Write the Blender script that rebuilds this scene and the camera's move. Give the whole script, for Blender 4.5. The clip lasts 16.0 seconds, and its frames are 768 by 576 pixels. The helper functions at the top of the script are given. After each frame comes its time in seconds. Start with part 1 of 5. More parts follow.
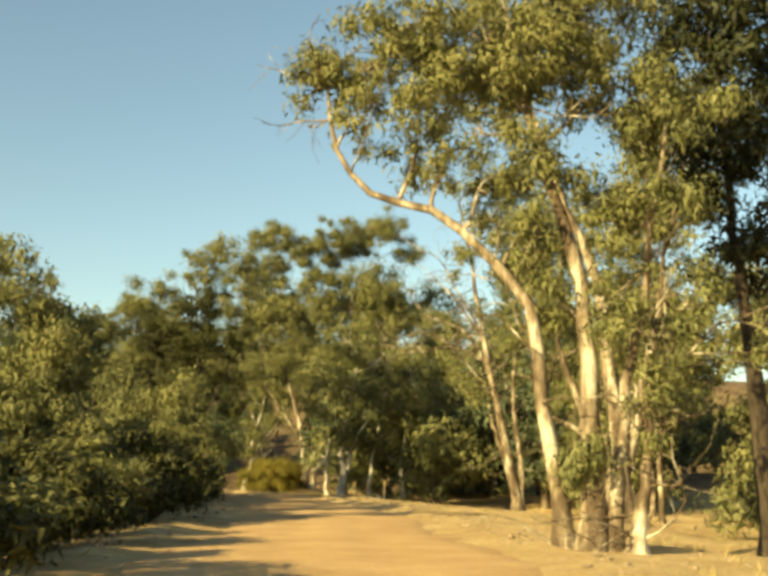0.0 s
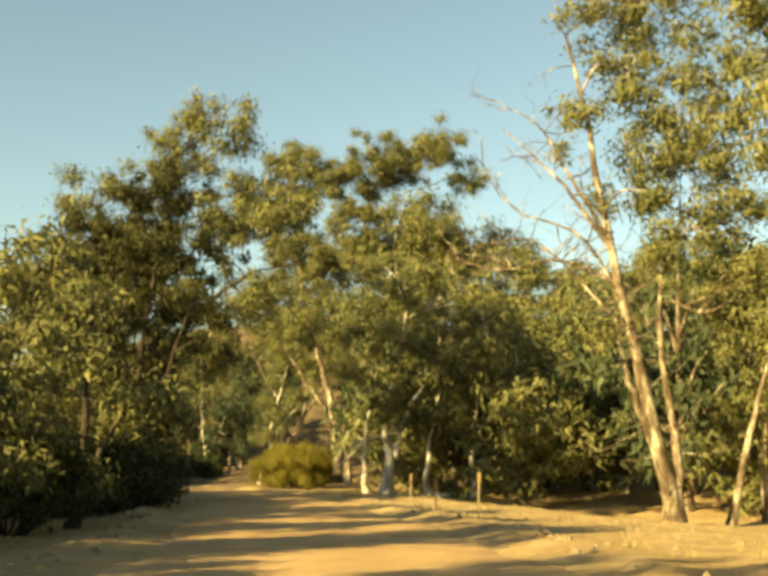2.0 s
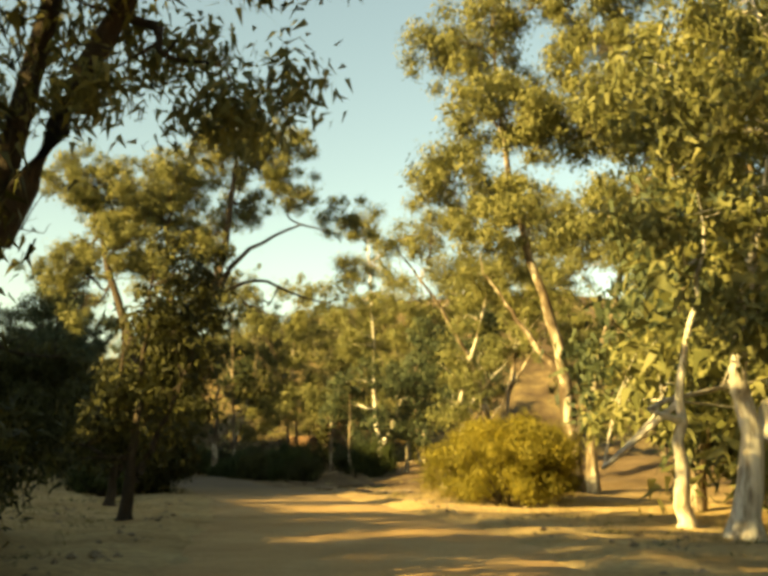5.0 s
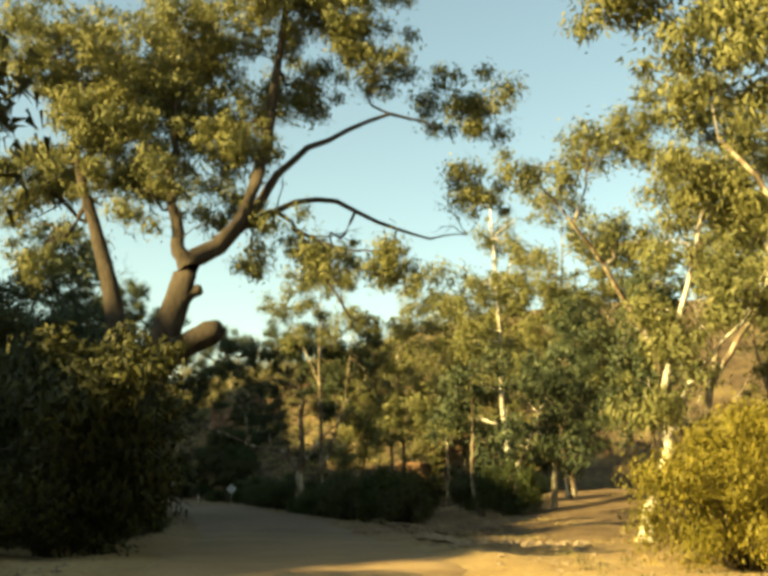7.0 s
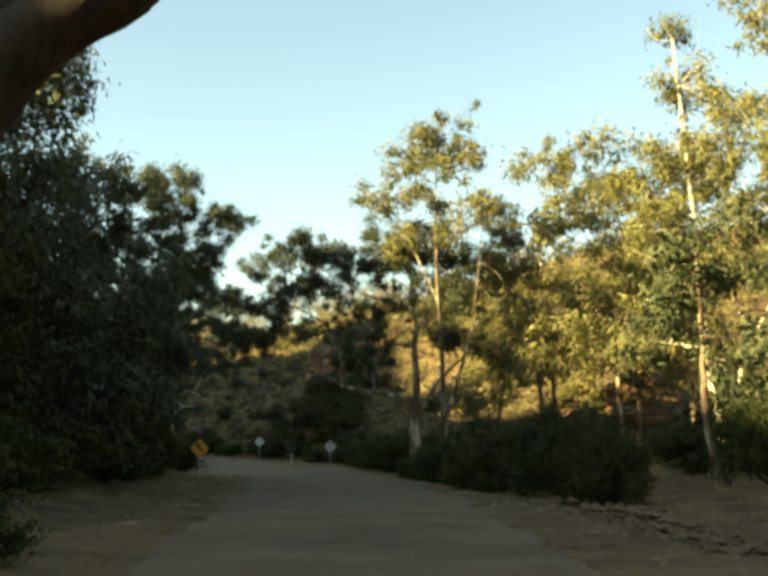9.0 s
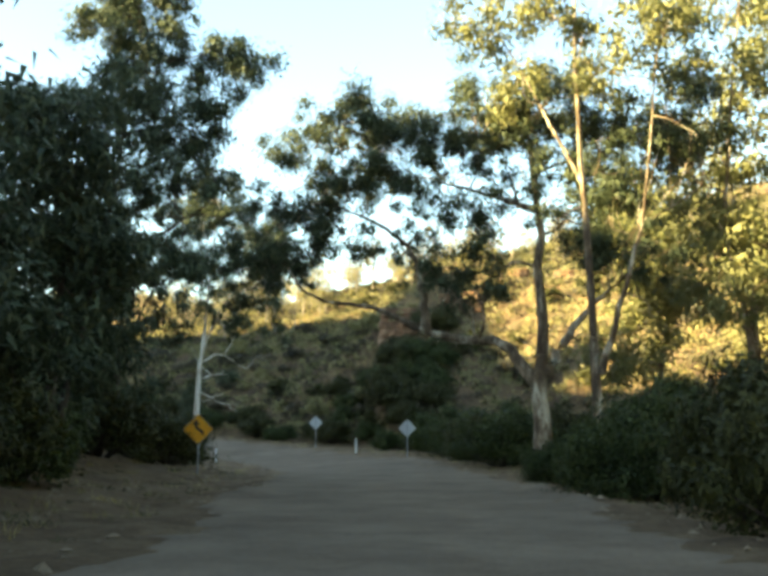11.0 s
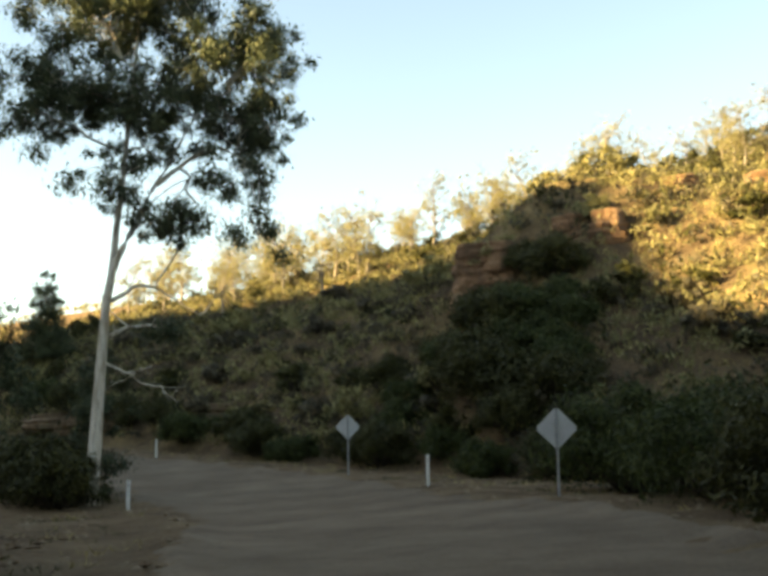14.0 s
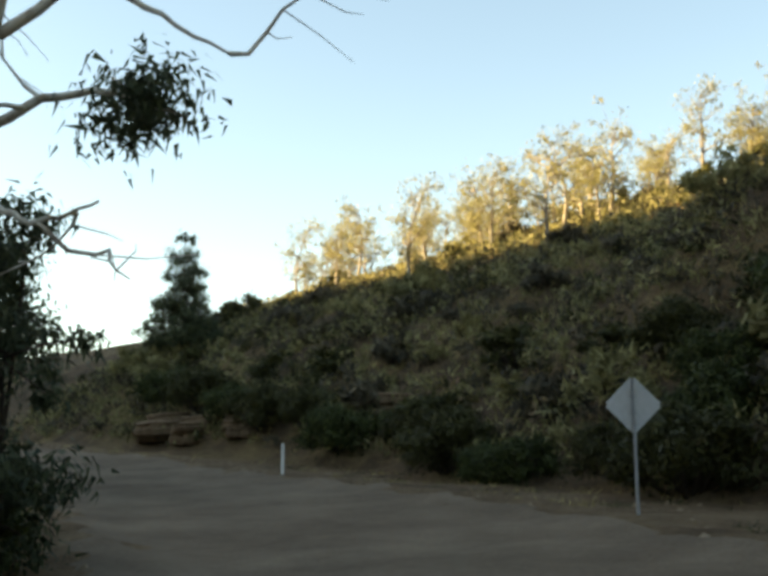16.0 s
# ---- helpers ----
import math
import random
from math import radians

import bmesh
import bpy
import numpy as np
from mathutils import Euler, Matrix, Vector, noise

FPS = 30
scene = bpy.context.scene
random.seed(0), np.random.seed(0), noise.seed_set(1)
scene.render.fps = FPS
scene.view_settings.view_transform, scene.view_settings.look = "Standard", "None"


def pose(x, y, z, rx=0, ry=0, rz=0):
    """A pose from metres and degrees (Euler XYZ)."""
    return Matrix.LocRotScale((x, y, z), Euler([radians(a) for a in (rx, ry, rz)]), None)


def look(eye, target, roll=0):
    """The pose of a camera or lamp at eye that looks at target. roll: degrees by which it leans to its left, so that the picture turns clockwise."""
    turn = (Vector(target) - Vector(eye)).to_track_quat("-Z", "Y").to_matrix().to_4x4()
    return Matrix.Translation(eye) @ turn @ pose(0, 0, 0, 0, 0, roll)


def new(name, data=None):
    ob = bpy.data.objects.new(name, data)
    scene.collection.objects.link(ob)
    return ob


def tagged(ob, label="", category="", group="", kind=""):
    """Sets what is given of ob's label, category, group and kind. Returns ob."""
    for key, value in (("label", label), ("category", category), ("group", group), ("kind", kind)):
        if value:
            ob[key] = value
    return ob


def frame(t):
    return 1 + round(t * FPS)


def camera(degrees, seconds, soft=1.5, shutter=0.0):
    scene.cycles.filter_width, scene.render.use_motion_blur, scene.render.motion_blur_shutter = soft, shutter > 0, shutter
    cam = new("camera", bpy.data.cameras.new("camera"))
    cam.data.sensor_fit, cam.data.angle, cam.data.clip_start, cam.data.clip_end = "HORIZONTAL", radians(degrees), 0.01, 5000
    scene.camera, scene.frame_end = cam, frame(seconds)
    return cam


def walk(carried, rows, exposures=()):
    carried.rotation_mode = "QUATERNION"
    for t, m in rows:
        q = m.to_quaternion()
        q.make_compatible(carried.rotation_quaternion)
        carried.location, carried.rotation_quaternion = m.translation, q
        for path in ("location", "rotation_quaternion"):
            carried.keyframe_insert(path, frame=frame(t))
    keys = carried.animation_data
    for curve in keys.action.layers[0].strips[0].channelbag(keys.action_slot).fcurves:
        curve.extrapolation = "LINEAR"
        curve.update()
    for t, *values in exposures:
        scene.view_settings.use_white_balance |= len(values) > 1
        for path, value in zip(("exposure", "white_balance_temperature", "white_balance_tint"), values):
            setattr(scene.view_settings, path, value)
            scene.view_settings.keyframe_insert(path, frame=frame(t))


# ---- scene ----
cam = camera(39.0, 16.0, 3.9)
PATH = [
    (0, (4.514, 0.988, 1.345), (4.399, 2.955, 1.692), 0.3),
    (0.5, (3.829, 7.669, 1.326), (3.689, 9.632, 1.684), 0.3),
    (1, (3.15, 14.497, 1.345), (2.998, 16.461, 1.689), -0.6),
    (1.5, (2.386, 21.74, 1.341), (2.226, 23.702, 1.691), -0.1),
    (2, (1.56, 28.768, 1.329), (1.375, 30.732, 1.66), -0.1),
    (2.5, (0.761, 35.321, 1.308), (0.533, 37.278, 1.654), 0.5),
    (3, (-0.173, 41.719, 1.359), (-0.438, 43.673, 1.695), -0.2),
    (3.5, (-1.294, 48.003, 1.371), (-1.609, 49.949, 1.708), 0.4),
    (4, (-2.551, 54.035, 1.435), (-2.949, 55.968, 1.758), 0.0),
    (4.2, (-3.088, 56.478, 1.433), (-3.519, 58.405, 1.753), 0.2),
    (6.3, (-10.083, 82.54, 1.374), (-10.763, 84.386, 1.738), 0.3),
    (6.5, (-10.945, 85.001, 1.37), (-11.644, 86.836, 1.75), 0.5),
    (7, (-13.511, 91.146, 1.323), (-14.249, 92.965, 1.703), 0.4),
    (7.5, (-16.146, 97.006, 1.307), (-16.926, 98.811, 1.674), 0.7),
    (8, (-18.904, 102.646, 1.368), (-19.723, 104.429, 1.754), 0.3),
    (8.5, (-21.741, 108.347, 1.375), (-22.617, 110.112, 1.717), -0.2),
    (9, (-24.582, 113.881, 1.356), (-25.514, 115.624, 1.662), -0.3),
    (9.5, (-27.534, 119.371, 1.335), (-28.52, 121.092, 1.593), -0.8),
    (9.7, (-28.797, 121.563, 1.334), (-29.797, 123.278, 1.581), -0.7),
    (11.8, (-43.191, 144.605, 1.395), (-44.296, 146.245, 1.696), 0.8),
    (12, (-44.655, 146.706, 1.389), (-45.767, 148.34, 1.693), 1.2),
    (12.5, (-48.39, 151.882, 1.284), (-49.508, 153.505, 1.621), 0.8),
    (13, (-51.879, 156.703, 1.266), (-52.997, 158.327, 1.6), 0.1),
    (13.5, (-55.406, 161.565, 1.343), (-56.529, 163.192, 1.649), 0.2),
    (14, (-58.919, 166.477, 1.383), (-60.049, 168.097, 1.699), -0.8),
    (14.5, (-62.349, 171.248, 1.345), (-63.491, 172.855, 1.683), -1.0),
    (15, (-66.126, 176.049, 1.344), (-67.316, 177.618, 1.693), -0.9),
    (15.5, (-69.945, 180.472, 1.318), (-71.241, 181.954, 1.672), -0.1),
    (16, (-74.041, 184.68, 1.355), (-75.463, 186.039, 1.716), -0.1),
]
EXPOSURES = [(0.0, 1.7, 7800, -6), (0.6, 1.65, 7000, -14), (1.0, 1.7, 7400, -14), (1.5, 1.74, 8000, -14), (2.0, 1.9, 9000, -6), (2.5, 2.05, 10300, -6), (3.0, 2.2, 11200, -6), (4.0, 2.25, 12600, -4), (6.5, 2.25, 9700, -8), (7.5, 2.3, 9300, -8), (8.5, 2.4, 9000, -8), (9.0, 2.65, 9000, -6), (9.5, 2.95, 8700, 2), (12.0, 3.55, 7000, -7), (13.0, 3.1, 8400, -4), (14.5, 2.9, 9000, 7), (15.5, 2.9, 9000, 7), (16.0, 2.75, 8600, 3)]
walk(cam, [(t, look(eye, target, roll)) for t, eye, target, roll in PATH], EXPOSURES)

# ---- world, sun, exposure ----
SUN = Vector((-0.62, -0.70, 0.36)).normalized()
world = bpy.data.worlds.new("sky")
scene.world = world
world.use_nodes = True
wn = world.node_tree.nodes
sky = wn.new("ShaderNodeTexSky")
sky.sky_type, sky.sun_disc = "NISHITA", False
sky.sun_elevation, sky.sun_rotation = math.asin(SUN.z), math.atan2(SUN.x, SUN.y)
sky.air_density, sky.dust_density, sky.ozone_density = 1.0, 0.5, 1.0
wn["Background"].inputs["Strength"].default_value = 0.06
world.node_tree.links.new(sky.outputs[0], wn["Background"].inputs["Color"])
lamp = bpy.data.lights.new("sun", "SUN")
lamp.energy, lamp.angle, lamp.color = 5.0, radians(0.53), (1.0, 0.80, 0.46)
sun = new("sun", lamp)
sun.matrix_basis = look(SUN * 300, (0, 0, 0))


# ---- materials ----
def nodes_of(name):
    m = bpy.data.materials.new(name)
    m.use_nodes = True
    t = m.node_tree
    return m, t, t.nodes["Principled BSDF"]


def ramp_of(t, source, stops):
    r = t.nodes.new("ShaderNodeValToRGB")
    while len(r.color_ramp.elements) < len(stops):
        r.color_ramp.elements.new(0.5)
    for e, (at, c) in zip(r.color_ramp.elements, stops):
        e.position, e.color = at, (*c, 1)
    t.links.new(source, r.inputs[0])
    return r.outputs[0]


def noise_of(t, scale, detail=4.0, rough=0.6, stretch=None):
    n = t.nodes.new("ShaderNodeTexNoise")
    n.inputs["Scale"].default_value, n.inputs["Detail"].default_value, n.inputs["Roughness"].default_value = scale, detail, rough
    g = t.nodes.new("ShaderNodeNewGeometry")
    if stretch:
        mp = t.nodes.new("ShaderNodeMapping")
        mp.inputs["Scale"].default_value = stretch
        t.links.new(g.outputs["Position"], mp.inputs[0])
        t.links.new(mp.outputs[0], n.inputs["Vector"])
    else:
        t.links.new(g.outputs["Position"], n.inputs["Vector"])
    return n.outputs[0]


def blend_of(t, fac, a, b, how="MIX"):
    x = t.nodes.new("ShaderNodeMix")
    x.data_type, x.blend_type = "RGBA", how
    for v, k in ((fac, 0), (a, 6), (b, 7)):
        if hasattr(v, "links"):
            t.links.new(v, x.inputs[k])
        elif k == 0:
            x.inputs[k].default_value = v
        else:
            x.inputs[k].default_value = (*v, 1)
    return x.outputs[2]


def bump_of(t, b, source, strength, distance=0.05):
    n = t.nodes.new("ShaderNodeBump")
    n.inputs["Strength"].default_value, n.inputs["Distance"].default_value = strength, distance
    t.links.new(source, n.inputs["Height"])
    t.links.new(n.outputs[0], b.inputs["Normal"])


def surface(name, stops, scale=1.0, fine=14.0, rough=0.9, bump=0.4, stretch=None, depth=0.05, tint=0.35):
    """A rough natural surface: broad patches, fine grain over them, and relief."""
    m, t, b = nodes_of(name)
    broad = ramp_of(t, noise_of(t, scale, 5, 0.65, stretch), stops)
    small = noise_of(t, fine, 6, 0.7, stretch)
    grain = ramp_of(t, small, [(0.3, (0.55, 0.55, 0.55)), (0.7, (1.25, 1.22, 1.18))])
    t.links.new(blend_of(t, tint * 2, broad, grain, "MULTIPLY"), b.inputs["Base Color"])
    b.inputs["Roughness"].default_value = rough
    b.inputs["Specular IOR Level"].default_value = 0.25
    bump_of(t, b, small, bump, depth)
    return m


def foliage(name, dark, mid, light, through_light=0.3):
    """Leaves that differ one from another, with some light coming through."""
    m, t, b = nodes_of(name)
    g = t.nodes.new("ShaderNodeNewGeometry")
    colour = ramp_of(t, g.outputs["Random Per Island"], [(0.0, dark), (0.5, mid), (1.0, light)])
    patch = ramp_of(t, noise_of(t, 0.35, 3), [(0.35, (0.75, 0.78, 0.8)), (0.65, (1.15, 1.1, 1.0))])
    out = blend_of(t, 0.8, colour, patch, "MULTIPLY")
    t.links.new(out, b.inputs["Base Color"])
    b.inputs["Roughness"].default_value = 0.65
    b.inputs["Specular IOR Level"].default_value = 0.25
    tr = t.nodes.new("ShaderNodeBsdfTranslucent")
    t.links.new(out, tr.inputs[0])
    mix = t.nodes.new("ShaderNodeMixShader")
    mix.inputs[0].default_value = through_light
    t.links.new(b.outputs[0], mix.inputs[1])
    t.links.new(tr.outputs[0], mix.inputs[2])
    t.links.new(mix.outputs[0], t.nodes["Material Output"].inputs["Surface"])
    return m


def plain(name, colour, rough=0.5, metal=0.0, wear=0.2):
    m, t, b = nodes_of(name)
    grain = ramp_of(t, noise_of(t, 9, 5), [(0.3, (1 - wear,) * 3), (0.7, (1.0, 1.0, 1.0))])
    t.links.new(blend_of(t, 1.0, colour, grain, "MULTIPLY"), b.inputs["Base Color"])
    b.inputs["Roughness"].default_value, b.inputs["Metallic"].default_value = rough, metal
    return m


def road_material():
    """Orange creek sand, made grey-brown and dark beyond the flat to imitate shade."""
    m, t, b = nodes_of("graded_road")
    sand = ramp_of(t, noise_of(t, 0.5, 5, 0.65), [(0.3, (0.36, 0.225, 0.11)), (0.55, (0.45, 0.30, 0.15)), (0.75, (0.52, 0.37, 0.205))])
    shade_tone = ramp_of(t, noise_of(t, 0.4, 6, 0.7), [(0.3, (0.105, 0.077, 0.052)), (0.52, (0.155, 0.116, 0.080)), (0.72, (0.21, 0.16, 0.113))])
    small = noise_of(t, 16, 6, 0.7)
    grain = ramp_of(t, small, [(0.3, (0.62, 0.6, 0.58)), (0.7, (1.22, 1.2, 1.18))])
    t.links.new(blend_of(t, 0.75, blend_of(t, stretch_of(t, 96, 128), sand, shade_tone), grain, "MULTIPLY"), b.inputs["Base Color"])
    b.inputs["Roughness"].default_value = 0.95
    b.inputs["Specular IOR Level"].default_value = 0.15
    bump_of(t, b, small, 0.5, 0.04)
    return m


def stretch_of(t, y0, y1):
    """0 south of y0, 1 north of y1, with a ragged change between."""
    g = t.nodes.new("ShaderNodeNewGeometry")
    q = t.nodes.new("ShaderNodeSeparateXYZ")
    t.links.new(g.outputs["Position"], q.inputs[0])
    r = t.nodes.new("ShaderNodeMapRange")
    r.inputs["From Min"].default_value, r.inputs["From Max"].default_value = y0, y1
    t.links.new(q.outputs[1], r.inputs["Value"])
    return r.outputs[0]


def bark_material(name, deep, mid, pale, low, high):
    """Smooth gum bark shed in long patches: pale skin with brown and grey blotches."""
    m, t, b = nodes_of(name)
    base = ramp_of(t, noise_of(t, 2.3, 6, 0.65, (1, 1, 0.32)), [(low, deep), ((low + high) / 2, mid), (high, pale)])
    streak = ramp_of(t, noise_of(t, 7, 6, 0.7, (1, 1, 0.16)), [(0.34, (0.45, 0.40, 0.36)), (0.5, (0.95, 0.93, 0.9)), (0.7, (1.12, 1.1, 1.08))])
    t.links.new(blend_of(t, 0.85, base, streak, "MULTIPLY"), b.inputs["Base Color"])
    b.inputs["Roughness"].default_value = 0.8
    b.inputs["Specular IOR Level"].default_value = 0.2
    bump_of(t, b, noise_of(t, 9, 6, 0.7, (1, 1, 0.25)), 0.5, 0.05)
    return m


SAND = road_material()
BARK = bark_material("pale_gum_bark", (0.070, 0.050, 0.033), (0.19, 0.150, 0.105), (0.46, 0.425, 0.345), 0.42, 0.64)
PALE_BARK = bark_material("white_gum_bark", (0.16, 0.125, 0.09), (0.42, 0.37, 0.30), (0.60, 0.57, 0.50), 0.30, 0.52)
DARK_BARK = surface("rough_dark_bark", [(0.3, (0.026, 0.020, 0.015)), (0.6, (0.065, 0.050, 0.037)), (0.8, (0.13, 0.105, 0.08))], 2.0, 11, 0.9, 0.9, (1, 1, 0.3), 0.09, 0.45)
DEAD = surface("grey_dead_wood", [(0.3, (0.14, 0.12, 0.10)), (0.7, (0.32, 0.28, 0.23))], 3.0, 20, 0.9, 0.4, (1, 1, 0.3))
ROCK = surface("red_brown_rock", [(0.3, (0.09, 0.055, 0.036)), (0.52, (0.20, 0.115, 0.066)), (0.75, (0.33, 0.22, 0.14))], 0.7, 5, 0.9, 0.9, None, 0.15)
STONE = surface("pale_loose_stone", [(0.3, (0.18, 0.13, 0.085)), (0.7, (0.32, 0.245, 0.165))], 2.0, 18, 0.9, 0.6)
GUM = foliage("gum_leaves", (0.092, 0.098, 0.037), (0.140, 0.142, 0.056), (0.195, 0.188, 0.084), 0.25)
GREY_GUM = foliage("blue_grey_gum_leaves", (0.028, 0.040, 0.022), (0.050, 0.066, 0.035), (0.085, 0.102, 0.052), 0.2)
# shrub leaves, also put on some gums to darken them as shade
SHRUB_AND_SHADE = foliage("olive_shrub_and_shade_leaves", (0.018, 0.021, 0.006), (0.038, 0.040, 0.010), (0.072, 0.070, 0.018), 0.15)
BROOM = foliage("yellow_broom_leaves", (0.105, 0.092, 0.018), (0.16, 0.135, 0.026), (0.22, 0.18, 0.038), 0.3)
SCRUB = foliage("dry_grey_scrub", (0.040, 0.037, 0.026), (0.070, 0.062, 0.042), (0.12, 0.10, 0.062), 0.2)
GRASS = foliage("dry_straw_grass", (0.20, 0.15, 0.06), (0.36, 0.28, 0.12), (0.52, 0.42, 0.20))
# near-black gum leaves: a crown's deep shade put into its colour
SHADED_GUM = foliage("gum_leaves_darkened_for_shade", (0.010, 0.013, 0.005), (0.020, 0.024, 0.008), (0.036, 0.038, 0.013), 0.1)
CREST = foliage("pale_dry_leaves", (0.132, 0.124, 0.056), (0.215, 0.198, 0.09), (0.31, 0.285, 0.14), 0.35)
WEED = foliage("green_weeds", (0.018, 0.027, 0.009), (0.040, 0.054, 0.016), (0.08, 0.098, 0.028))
WHITE = plain("white_paint", (0.75, 0.75, 0.72), 0.5)
ALLOY = plain("bare_grey_aluminium", (0.50, 0.52, 0.54), 0.45, 0.35, 0.15)
STEEL = plain("galvanised_steel", (0.34, 0.36, 0.38), 0.5, 0.6)
YELLOW = plain("yellow_reflective_sheet", (0.80, 0.36, 0.02), 0.4)
BLACK = plain("black_print", (0.012, 0.012, 0.012), 0.5)
RUBBLE = surface("brown_rubble", [(0.3, (0.10, 0.068, 0.042)), (0.55, (0.17, 0.118, 0.074)), (0.75, (0.25, 0.18, 0.115))], 2.0, 18, 0.95, 0.6)
CLEAR = plain("clear_reflector", (0.52, 0.53, 0.54), 0.25)
WOOD = surface("weathered_post_wood", [(0.3, (0.20, 0.15, 0.10)), (0.7, (0.40, 0.32, 0.23))], 4.0, 25, 0.9, 0.4, (1, 1, 0.2))


def ground_material():
    """Sandy soil and litter on the flats, dry grass and red rock on the slopes."""
    m, t, b = nodes_of("valley_ground")
    flat = ramp_of(t, noise_of(t, 0.35, 6, 0.7), [(0.30, (0.30, 0.20, 0.095)), (0.45, (0.46, 0.325, 0.165)), (0.62, (0.56, 0.42, 0.23))])
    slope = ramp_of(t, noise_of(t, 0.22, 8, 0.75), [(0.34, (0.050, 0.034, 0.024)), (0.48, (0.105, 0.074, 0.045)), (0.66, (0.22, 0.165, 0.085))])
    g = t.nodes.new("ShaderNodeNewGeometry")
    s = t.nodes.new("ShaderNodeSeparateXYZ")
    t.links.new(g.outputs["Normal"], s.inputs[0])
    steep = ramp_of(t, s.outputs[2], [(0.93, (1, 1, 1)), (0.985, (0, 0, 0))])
    small = noise_of(t, 7, 8, 0.75)
    grain = ramp_of(t, small, [(0.3, (0.5, 0.48, 0.45)), (0.7, (1.3, 1.27, 1.2))])
    # browner, darker soil north of the flat imitates the shade lying there
    shade_soil = ramp_of(t, noise_of(t, 0.5, 7, 0.7), [(0.32, (0.085, 0.056, 0.033)), (0.48, (0.145, 0.098, 0.058)), (0.66, (0.21, 0.15, 0.092))])
    low = blend_of(t, stretch_of(t, 104, 132), flat, shade_soil)
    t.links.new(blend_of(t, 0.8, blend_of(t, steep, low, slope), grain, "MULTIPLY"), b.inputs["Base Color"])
    b.inputs["Roughness"].default_value = 0.95
    b.inputs["Specular IOR Level"].default_value = 0.15
    bump_of(t, b, small, 0.8, 0.15)
    return m


GROUND = ground_material()

# ---- lie of the land ----
def beside(t, eye, target):
    """The road's middle beside the driving line: the car keeps left where the road widens for the bend."""
    k = min(max((eye[1] - 128) / 44, 0), 1)
    off = 1.9 * k * k * (3 - 2 * k)
    dx, dy = target[0] - eye[0], target[1] - eye[1]
    n = math.hypot(dx, dy)
    return (eye[0] + off * dy / n, eye[1] - off * dx / n)


CENTRE = np.array([(9, -300), (7, -60), (4.6, -8)] + [beside(t, eye, target) for t, eye, target, roll in PATH[::2]]
                  + [(-79.6, 191.9), (-87.8, 196.9), (-96.8, 200.8), (-107, 203.3), (-118, 204.8), (-135, 205), (-170, 203), (-240, 196), (-420, 180)], float)
FOOT = np.array([(420, 260), (60, 222), (-20, 200), (-48, 188), (-66, 200.5), (-84, 205), (-101, 210.5), (-116, 212), (-136, 214), (-180, 214), (-420, 210)], float)


def along(line, x, y):
    """Distance to the right of a line of points, and the length along it, for arrays of places."""
    best, side, run = np.full(x.shape, 1e9), np.zeros(x.shape), np.zeros(x.shape)
    done = 0.0
    for a, b in zip(line[:-1], line[1:]):
        d = b - a
        n = np.hypot(*d)
        k = np.clip(((x - a[0]) * d[0] + (y - a[1]) * d[1]) / n**2, 0, 1)
        px, py = x - a[0] - k * d[0], y - a[1] - k * d[1]
        dist = np.hypot(px, py)
        near = dist < best
        best = np.where(near, dist, best)
        side = np.where(near, np.sign(px * d[1] - py * d[0]), side)
        run = np.where(near, done + k * n, run)
        done += n
    return best * side, run


def ease(v, a, b):
    k = np.clip((v - a) / (b - a), 0, 1)
    return k * k * (3 - 2 * k)


def waves(x, y, size, seed):
    """Smooth uneven ground made of a few crossed waves."""
    r = np.random.RandomState(seed)
    out = np.zeros_like(x)
    for k in range(7):
        a, f, ph = r.uniform(0, 6.28), r.uniform(0.6, 1.7) / size, r.uniform(0, 6.28)
        out += np.sin((x * np.cos(a) + y * np.sin(a)) * f * 6.28 + ph)
    return out / 7


BEND = float(along(CENTRE, np.array([-73.5]), np.array([184.7]))[1][0])


